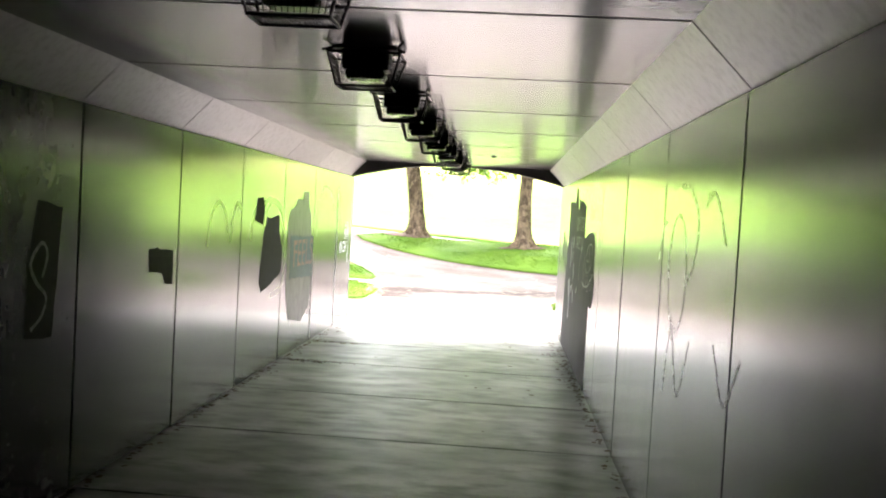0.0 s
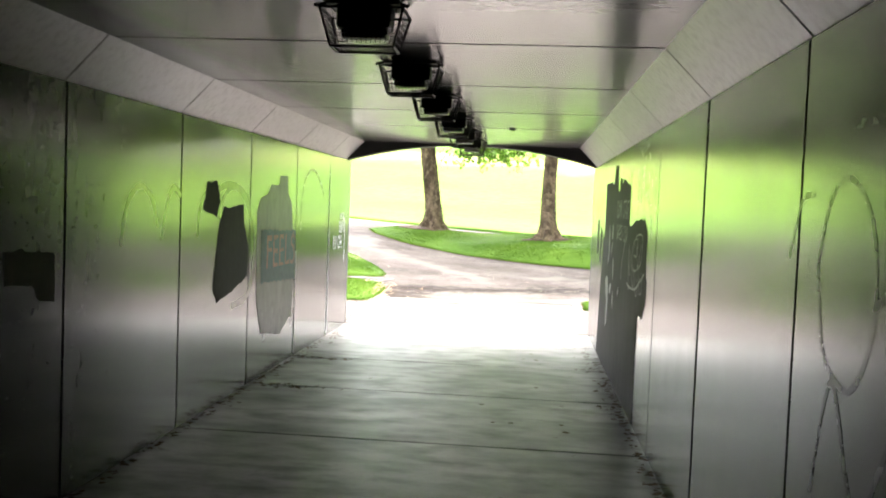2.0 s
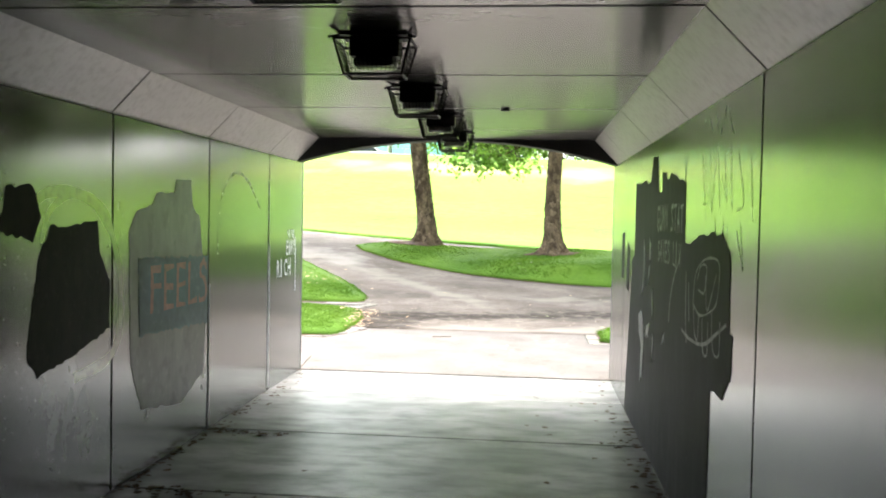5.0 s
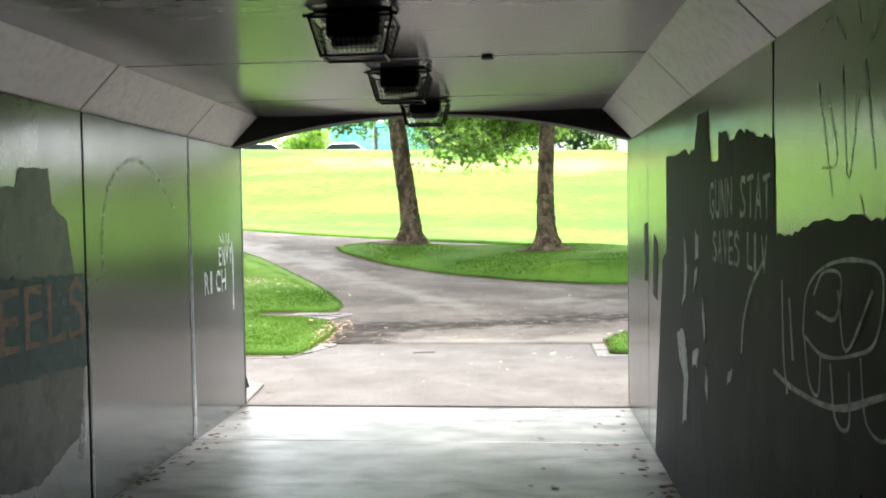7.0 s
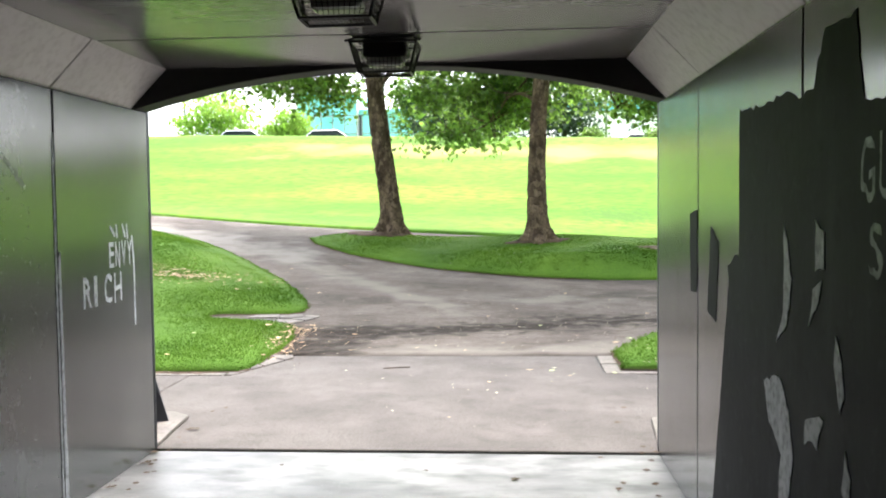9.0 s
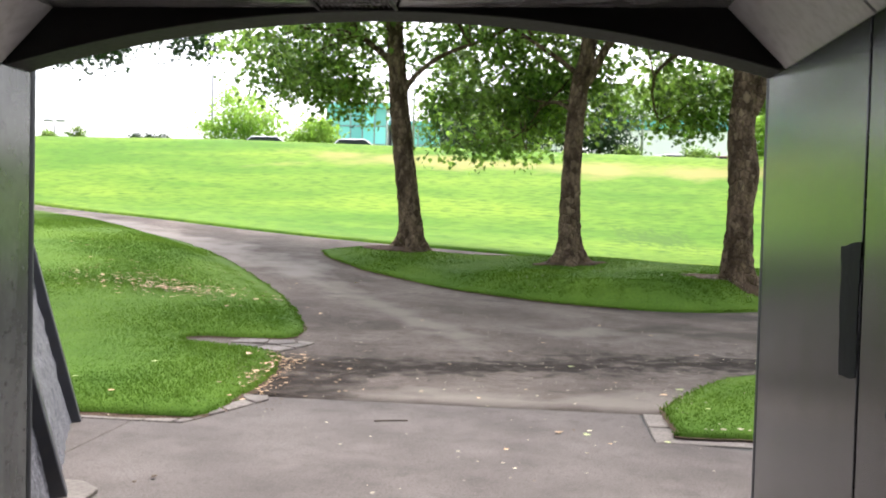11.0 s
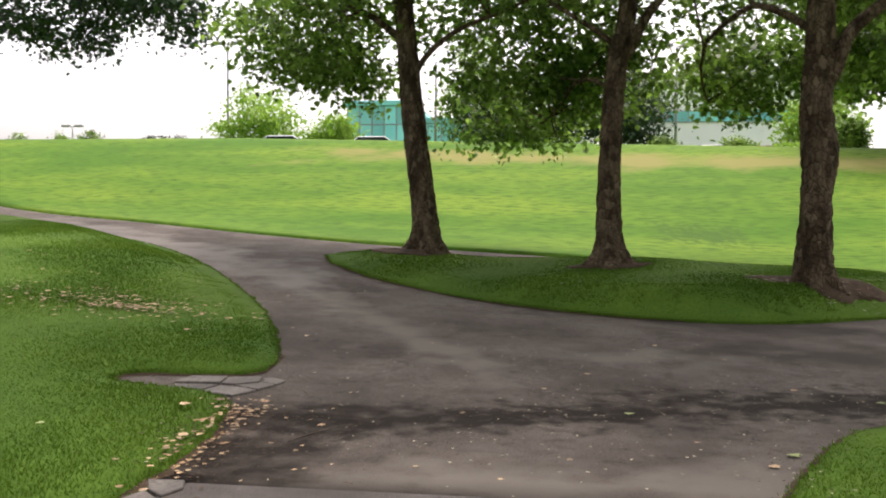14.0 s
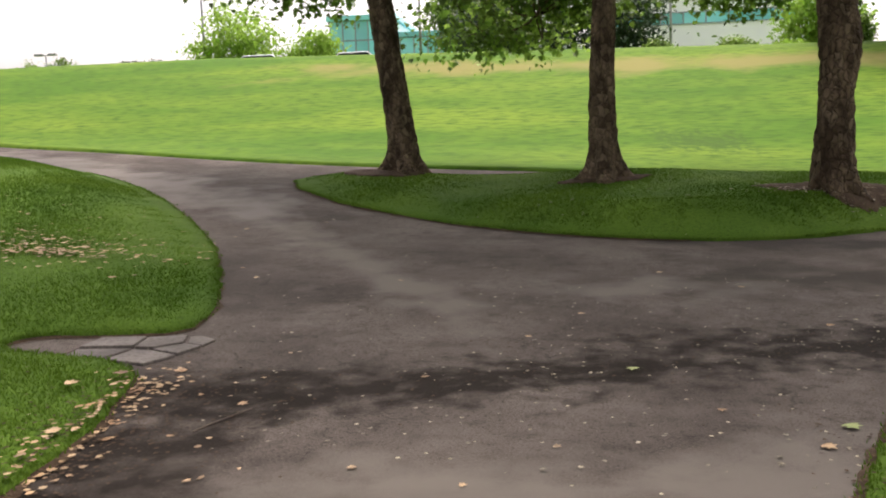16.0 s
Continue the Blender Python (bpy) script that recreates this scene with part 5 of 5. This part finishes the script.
for k, (x, y, w, h, m) in enumerate(((-41.2, 58, 0.9, 2.9, LEAF), (-38.6, 58, 0.8, 2.7, LEAF), (-35.3, 58, 0.55, 2.75, LEAF), (-33.1, 58, 0.85, 2.85, LEAF), (-29.5, 60, 0.5, 2.7, LEAFDARK), (-28.4, 60, 0.45, 2.5, LEAFDARK), (-27.5, 60, 0.5, 2.6, LEAFDARK), (-45, 62, 1.2, 3.2, LEAF), (9.6, 47, 0.9, 1.6, LEAF), (11.9, 46, 0.8, 1.3, LEAFLIGHT), (5.6, 46, 0.5, 1.5, LEAF))):
    shrub(x, y, w, h, m, "rounded green shrub behind the crest", 60 + k)
for x in (15.1, 15.7):
    shrub(x, 47, 0.34, 3.0, LEAF, "tall narrow clipped evergreen behind the crest", int(x * 3), 90, "evergreen")


# ---- far things behind the crest ----
def street_lamp(x, y, h, heads):
    z0 = height(x, y)
    ob = empty("street_lamp", (x, y, z0), "tall grey car-park lamp on a thin pole", "street lamp", "car-park lamps")
    hung(finish("pole", tube_bm([(x, y, z0 - 0.1), (x, y, z0 + h)], [0.11, 0.07], 10), POLE, smooth=True), ob)
    hung(finish("base", tube_bm([(x, y, z0 - 0.1), (x, y, z0 + 0.7)], 0.25, 12), EDGING), ob)
    for s in heads:
        hung(finish("lamp_head", box_bm(*sorted((x + s * 0.25, x + s * 1.1)), y - 0.2, y + 0.2, z0 + h - 0.08, z0 + h + 0.14, 0.04), POLE), ob)
        hung(finish("arm", tube_bm([(x, y, z0 + h - 0.05), (x + s * 0.4, y, z0 + h)], 0.04, 6), POLE), ob)


street_lamp(-23.6, 60, 8.9, (-1, 1))
street_lamp(-8.4, 60, 7.5, (1,))
street_lamp(8.0, 60, 8.8, (-1, 1))
street_lamp(-47.5, 80, 5.2, (-1, 1))


def glazed_building(x0, x1, y, z_top, depth, label, rows, cols, band=(0.0, 1.0), roof_rim=0.5):
    z0 = height((x0 + x1) / 2, y)
    ob = empty("office_building", ((x0 + x1) / 2, y, z0), label, "building")
    hung(finish("wall", box_bm(x0, x1, y, y + depth, z0 - 0.5, z_top, 0.05), CLADDING), ob)
    hung(finish("roof", box_bm(x0 - 0.3, x1 + 0.3, y - 0.3, y + depth + 0.3, z_top + 0.004, z_top + roof_rim, 0.05), CLADDING if band[0] > 0 else GLASS), ob)
    a, b = z0 + (z_top - z0) * band[0], z0 + (z_top - z0) * band[1]
    w, h = (x1 - x0) / cols, (b - a) / rows
    pane = bpy.data.meshes.new("pane")
    bm = box_bm(-w / 2 + 0.06, w / 2 - 0.06, -0.06, 0.0, -h / 2 + 0.06, h / 2 - 0.06, 0.01)
    bm.to_mesh(pane)
    bm.free()
    pane.materials.append(GLASS)
    for i in range(cols):
        for j in range(rows):
            p = new("pane", pane)
            p.location = (x0 + w * (i + 0.5), y - 0.005, a + h * (j + 0.5))
            hung(p, ob)
    bars = bmesh.new()
    for i in range(cols + 1):
        box_bm(x0 + w * i - 0.05, x0 + w * i + 0.05, y - 0.12, y - 0.002, a, b, 0, bars)
    for j in range(rows + 1):
        box_bm(x0, x1, y - 0.10, y - 0.003, a + h * j - 0.05, a + h * j + 0.05, 0, bars)
    hung(finish("mullion_grid", bars, MULLION), ob)


glazed_building(-20.2, -14.2, 82, 12.5, 14, "low teal-glazed office building behind the crest", 4, 5)
glazed_building(-13.8, -6.0, 83, 10.9, 12, "lower teal-glazed office wing behind the crest", 3, 6)
glazed_building(6.1, 24.0, 84, 14.9, 14, "white office building with a band of teal windows", 1, 9, (0.62, 0.72))
glazed_building(25.0, 40.0, 86, 7.2, 8, "low white outbuilding behind the crest", 1, 6, (0.2, 0.4), 0.3)
glazed_building(-5.0, 3.0, 90, 9.9, 10, "low white building with a teal window band", 1, 6, (0.3, 0.5))


def car(x, y, yaw, paint, label):
    ob = empty("car", (x, y, height(x, y)), label, "car", "parked cars")
    ob.rotation_euler = (0, 0, yaw)
    side = [(-2.2, 0.35), (-2.2, 0.75), (-2.05, 0.95), (-1.2, 1.0), (-0.75, 1.42), (0.9, 1.45), (1.55, 1.0), (2.15, 0.92), (2.25, 0.4)]
    part("body", prism_bm([(a, -0.88, b) for a, b in side], (0, 1.76, 0), 0.05), paint, ob)
    glass = [(-1.12, 1.02), (-0.72, 1.37), (0.86, 1.40), (1.42, 1.02)]
    for c in (-0.885, 0.865):
        part("side_window", prism_bm([(a, c, b) for a, b in glass], (0, 0.02, 0), 0.004), CARGLASS, ob)
    part("windscreen", prism_bm([(-1.19, -0.75, 1.04), (-0.79, -0.7, 1.41), (-0.79, 0.7, 1.41), (-1.19, 0.75, 1.04)], (-0.03, 0, 0.02)), CARGLASS, ob)
    for a in (-1.4, 1.4):
        for b in (-0.86, 0.68):
            w = part("wheel", tube_bm([(a, b, 0.32), (a, b + 0.18, 0.32)], 0.32, 16), TYRE, ob)
            part("rim", tube_bm([(a, b - 0.005, 0.32), (a, b + 0.185, 0.32)], 0.19, 12), POLE, w)
    for b in (-0.6, 0.6):
        part("tail_light", box_bm(2.18, 2.25, b - 0.15, b + 0.15, 0.72, 0.86, 0.01), CARDARK, ob)


car(-17.0, 52, 0.2, CARWHITE, "white saloon car parked behind the crest")
car(-11.2, 52, 0.1, CARWHITE, "white saloon car parked behind the crest")
car(8.9, 52, 0.3, CARWHITE, "white saloon car parked behind the crest")
car(11.35, 52, 0.1, CARDARK, "dark red saloon car parked behind the crest")


# ---- grass, soil and fallen leaves ----
def blades(name, poly, count, reach, mound, lift, label, seed, tall=0.026, edge_bias=0.0):
    """Short mown grass blades over part of a lawn; reach is (x0, x1, y0, y1)."""
    rs = np.random.RandomState(seed)
    p = np.array(poly)
    x0, x1, y0, y1 = reach
    x = rs.uniform(x0, x1, count)
    y = y0 + (y1 - y0) * rs.uniform(0, 1, count) ** 1.35
    keep = within(x, y, p)
    x, y = x[keep], y[keep]
    if edge_bias:
        k = int(edge_bias)
        seg = rs.randint(0, len(p) - 3, k)
        t = rs.uniform(0, 1, k)
        a, b = p[seg], p[seg + 1]
        ex, ey = a[:, 0] + (b[:, 0] - a[:, 0]) * t + rs.normal(0, 0.025, k), a[:, 1] + (b[:, 1] - a[:, 1]) * t + rs.normal(0, 0.025, k)
        ok = (ex > x0) & (ex < x1) & (ey > y0) & (ey < y1)
        x, y = np.concatenate([x, ex[ok]]), np.concatenate([y, ey[ok]])
    n = len(x)
    z = land(x, y) + lift + mound(x, y, edge_distance(x, y, p)) - 0.008
    h = tall * rs.uniform(0.5, 1.35, n) * (0.85 + 0.3 * np.sin(x * 1.7 + 1.3 * np.sin(y * 1.1)))
    a = rs.uniform(0, 2 * np.pi, n)
    w = 0.0026 + 0.0006 * np.clip(y, 0, 16)
    dx, dy = np.cos(a) * w, np.sin(a) * w
    lx, ly = rs.normal(0, 0.4, n) * h, rs.normal(0, 0.4, n) * h
    V = np.stack([np.stack([x - dx, y - dy, z], 1), np.stack([x + dx, y + dy, z], 1), np.stack([x + lx, y + ly, z + h], 1)], 1).reshape(-1, 3)
    F = np.arange(n * 3).reshape(-1, 3)
    tagged(arrays(name, V, F, BLADE), label, "grass", kind="stuff")


blades("grass", LEFT_LAWN, 430000, (-11.5, -1.6, 2.6, 17.0), left_mound, 0.035, "short mown grass blades of the lawn beside the path", 71, edge_bias=9000)
blades("grass", RIGHT_LAWN, 60000, (1.7, 6.5, 2.7, 7.0), lambda x, y, d: 0.05 * step(d / 0.6), 0.045, "short mown grass blades of the lawn at the apron", 72, edge_bias=4000)
blades("grass", ISLAND, 170000, (-4.6, 8.5, 11.2, 17.5), island_mound, 0.035, "short mown grass blades of the tree island", 73, edge_bias=9000)


def soil_ring(x, y, r, seed, label):
    """Bare soil round a tree foot."""
    rr_ = random.Random(seed)
    bm = bmesh.new()
    mid = bm.verts.new((x, y, island_z(x, y) + 0.05))
    rings = []
    count = 64
    for q, up in ((0.3, 0.045), (0.55, 0.035), (0.75, 0.026), (0.9, 0.018), (1.0, -0.02)):
        ring = []
        for k in range(count):
            a = 2 * math.pi * k / count
            s = r * q * (1 + 0.35 * noise.noise((math.cos(a) * 1.5 + seed, math.sin(a) * 1.5, 0)) + (rr_.uniform(-0.10, 0.10) if q > 0.8 else 0))
            px, py = x + math.cos(a) * s * 1.3, y + math.sin(a) * s * 0.85
            while edge_distance(np.array([px]), np.array([py]), np.array(ISLAND))[0] < 0.3 or not within(np.array([px]), np.array([py]), np.array(ISLAND))[0]:
                px, py = x + (px - x) * 0.92, y + (py - y) * 0.92
            ring.append(bm.verts.new((px, py, island_z(px, py) + up + rr_.uniform(-0.006, 0.012))))
        rings.append(ring)
    for k in range(count):
        bm.faces.new((mid, rings[0][k], rings[0][(k + 1) % count]))
        for a, c in zip(rings, rings[1:]):
            bm.faces.new((a[k], c[k], c[(k + 1) % count], a[(k + 1) % count]))
    tagged(finish("soil_ring", bm, SOIL, smooth=True), label, "soil", kind="structure")


soil_ring(-2.6, 16.5, 0.72, 3, "bare brown soil round a tree foot")
soil_ring(1.45, 15.1, 0.55, 5, "bare brown soil round a tree foot")
soil_ring(4.5, 13.35, 0.78, 8, "bare brown soil and mulch round a tree foot")


def surface_z(x, y):
    for poly, mound, lift in ((LEFT_LAWN, left_mound, 0.035 + 0.03), (ISLAND, island_mound, 0.035 + 0.03), (RIGHT_LAWN, lambda a, b, d: 0.05 * step(d / 0.6), 0.045 + 0.03)):
        if within(np.array([x]), np.array([y]), np.array(poly))[0]:
            return float(lawn_height(x, y, mound, poly, lift)[0])
    return max(height(x, y), 0.0) + (0.004 if y > 0 else 0.002)


def litter(name, spots, size, mat, label, seed):
    """Loose dry leaves that nobody could count, flat on the ground; spots of (x, y, sx, sy, count)."""
    rs = np.random.RandomState(seed)
    P = []
    for x, y, sx, sy, k in spots:
        for a, b in np.stack([rs.normal(x, sx, k), rs.normal(y, sy, k)], 1):
            P.append((a, b, surface_z(a, b) + 0.004))
    P = np.array(P)
    base, tri = leaf_shape(True)
    V, F = leaves_at(rs, P, size, True, 0.0)
    V = V.reshape(len(P), -1, 3)
    V[:, :, 2] = P[:, None, 2] + np.clip((V[:, :, 2] - P[:, None, 2]) * 0.2, -0.002, 0.014) + 0.003
    tagged(arrays(name, V.reshape(-1, 3), F, mat), label, "leaf litter", kind="stuff")


litter("leaf_litter", [(-4.9, 9.3, 0.75, 0.42, 340), (-5.9, 9.6, 0.6, 0.4, 60), (-4.75, 9.1, 0.2, 0.11, 90), (-6.2, 11.4, 1.6, 0.7, 50)], 0.07, DRYLEAF, "dry tan leaves scattered on the lawn", 81)
litter("leaf_litter", [(-1.86, 4.7, 0.09, 0.45, 120), (-1.74, 3.95, 0.06, 0.28, 50), (-1.93, 5.35, 0.10, 0.16, 60), (-1.4, 4.6, 0.25, 0.5, 14)], 0.045, DRYLEAF, "dry tan leaves along the lawn edge", 82)
litter("leaf_litter", [(-1.80, 4.8, 0.22, 0.6, 420), (-1.65, 3.9, 0.14, 0.35, 160), (-1.5, 4.6, 0.35, 0.6, 240), (-1.2, 5.2, 0.5, 0.3, 160)], 0.024, SOIL, "dark crumbs of soil and leaf along the lawn edge", 86)
litter("leaf_litter", [(2.2, 6.5, 1.3, 0.30, 420), (4.0, 7.1, 1.0, 0.4, 300), (0.5, 5.7, 1.3, 0.30, 260), (1.9, 4.2, 0.12, 0.5, 60)], 0.022, SOIL, "dark crumbs of soil along the path", 87)
litter("leaf_litter", [(2.2, 6.5, 1.3, 0.35, 110), (4.0, 7.1, 1.0, 0.4, 80), (0.5, 5.7, 1.3, 0.35, 60), (1.9, 4.2, 0.12, 0.5, 30), (1.9, 8.6, 1.6, 0.9, 70), (0.3, 4.5, 1.2, 0.6, 30), (-0.6, 8.5, 1.0, 1.4, 40)], 0.026, CRUMB, "crumbs of dry leaf along the path", 83)
litter("leaf_litter", [(0.6, 7.6, 1.9, 1.8, 150), (2.4, 5.2, 1.3, 0.9, 90), (0.0, 4.4, 1.0, 0.5, 40), (0.8, 2.0, 1.0, 0.7, 40)], 0.03, CRUMB, "scattered crumbs of dry leaf on the path", 88)
litter("leaf_litter", [(4.55, 12.75, 0.6, 0.16, 130), (3.95, 13.1, 0.25, 0.25, 50), (5.15, 13.1, 0.3, 0.25, 60), (0.6, 12.2, 2.2, 0.6, 30), (3.0, 2.83, 0.7, 0.03, 30), (-3.2, 2.64, 0.6, 0.02, 24)], 0.055, CRUMB, "dry leaves round the tree foot and lawn edges", 84)
litter("leaf_litter", [(1.5, -2.6, 0.05, 1.3, 60), (-1.5, -2.2, 0.05, 1.4, 70), (1.2, -1.2, 0.25, 0.5, 10), (1.0, -4.0, 0.3, 2.2, 16), (1.555, -6.0, 0.018, 2.6, 170), (-1.555, -6.0, 0.018, 2.6, 190), (-1.3, -2.74, 0.2, 0.035, 40), (-1.25, -4.16, 0.22, 0.04, 45), (1.45, -2.62, 0.08, 0.05, 14)], 0.05, SOIL, "dark crumbled leaves along the tunnel floor", 85)


def single_leaf(mat, key):
    v, t = leaf_shape(True)
    v = v * np.array((1, 1, 0.3))
    me = bpy.data.meshes.new("fallen_leaf")
    me.from_pydata([tuple(p) for p in v], [], [tuple(int(i) for i in q) for q in t])
    me.materials.append(mat)
    return me


leaf_meshes = {"tan": single_leaf(DRYLEAF, "tan"), "green": single_leaf(GREENLEAF, "green"), "dark": single_leaf(SOIL, "dark")}


def fallen_leaf(x, y, size, kind, turn):
    ob = new("fallen_leaf", leaf_meshes[kind])
    ob.location = (x, y, surface_z(x, y) + 0.06 * size)
    ob.rotation_euler = (0.08, 0.05, turn)
    size *= 0.58
    ob.scale = (size, size, size)
    words = {"tan": "curled tan dry leaf lying on the ground", "green": "pale green fallen leaf lying on the path", "dark": "dark withered leaf lying on the tunnel floor"}[kind]
    tagged(ob, words, "leaf", "fallen leaves")


rl = random.Random(9)
for x, y, s, k in ((1.10, 5.82, 0.15, "green"), (0.84, 7.38, 0.14, "tan"), (2.30, 8.45, 0.13, "tan"), (-2.26, 5.0, 0.16, "tan"), (-3.57, 8.04, 0.16, "tan"), (0.88, 2.80, 0.13, "tan"), (1.07, 2.72, 0.11, "green"), (1.66, 2.62, 0.09, "green"), (2.05, 4.75, 0.17, "green"),
                   (1.85, 4.45, 0.14, "tan"), (1.8, 3.75, 0.16, "tan"), (-0.3, 4.1, 0.09, "tan"), (0.6, 4.4, 0.08, "tan"), (1.5, 5.0, 0.1, "tan"), (-1.2, 5.0, 0.12, "tan"), (-1.9, 4.3, 0.15, "tan"), (-2.05, 5.35, 0.18, "tan"), (-1.8, 5.6, 0.16, "tan"), (-0.2, 5.6, 0.1, "tan"),
                   (0.4, 6.6, 0.1, "tan"), (3.2, 6.6, 0.14, "green"), (2.6, 7.0, 0.12, "tan"), (-2.66, 12.65, 0.14, "tan"), (-3.69, 11.97, 0.14, "tan"), (-0.9, 8.7, 0.1, "tan"), (0.0, 9.4, 0.12, "tan"), (1.6, 9.2, 0.12, "tan"), (-2.9, 4.2, 0.12, "green"), (-3.2, 3.4, 0.12, "green"),
                   (-2.7, 3.0, 0.1, "tan"), (-6.6, 10.8, 0.16, "tan"), (2.1, 3.4, 0.1, "green"), (2.6, 2.85, 0.14, "tan"), (0.2, 3.9, 0.07, "tan"), (1.25, 2.5, 0.08, "tan"), (0.5, 2.2, 0.07, "tan"), (0.90, -2.2, 0.10, "dark"), (0.78, -2.15, 0.08, "dark"), (1.25, -3.0, 0.09, "dark"),
                   (0.45, -4.4, 0.1, "dark"), (1.1, -5.2, 0.11, "dark"), (-0.6, -3.6, 0.08, "dark"), (1.3, -0.6, 0.07, "dark"), (0.2, -0.4, 0.06, "dark"), (-0.7, -0.3, 0.06, "dark"), (0.25, 0.9, 0.06, "tan")):
    fallen_leaf(x, y, s, k, rl.uniform(0, 6.28))


def twig(points, label):
    bm = tube_bm(curve_through(points, 4), 0.006, 5)
    tagged(finish("twig", bm, TWIG), label, "twig")


twig([(-0.52, 2.86, 0.006), (-0.40, 2.90, 0.007), (-0.27, 2.93, 0.006)], "thin dead twig lying on the concrete")
twig([(-1.28, 4.55, 0.008), (-1.2, 4.72, 0.014), (-1.1, 4.95, 0.008)], "dead twig lying on the asphalt")
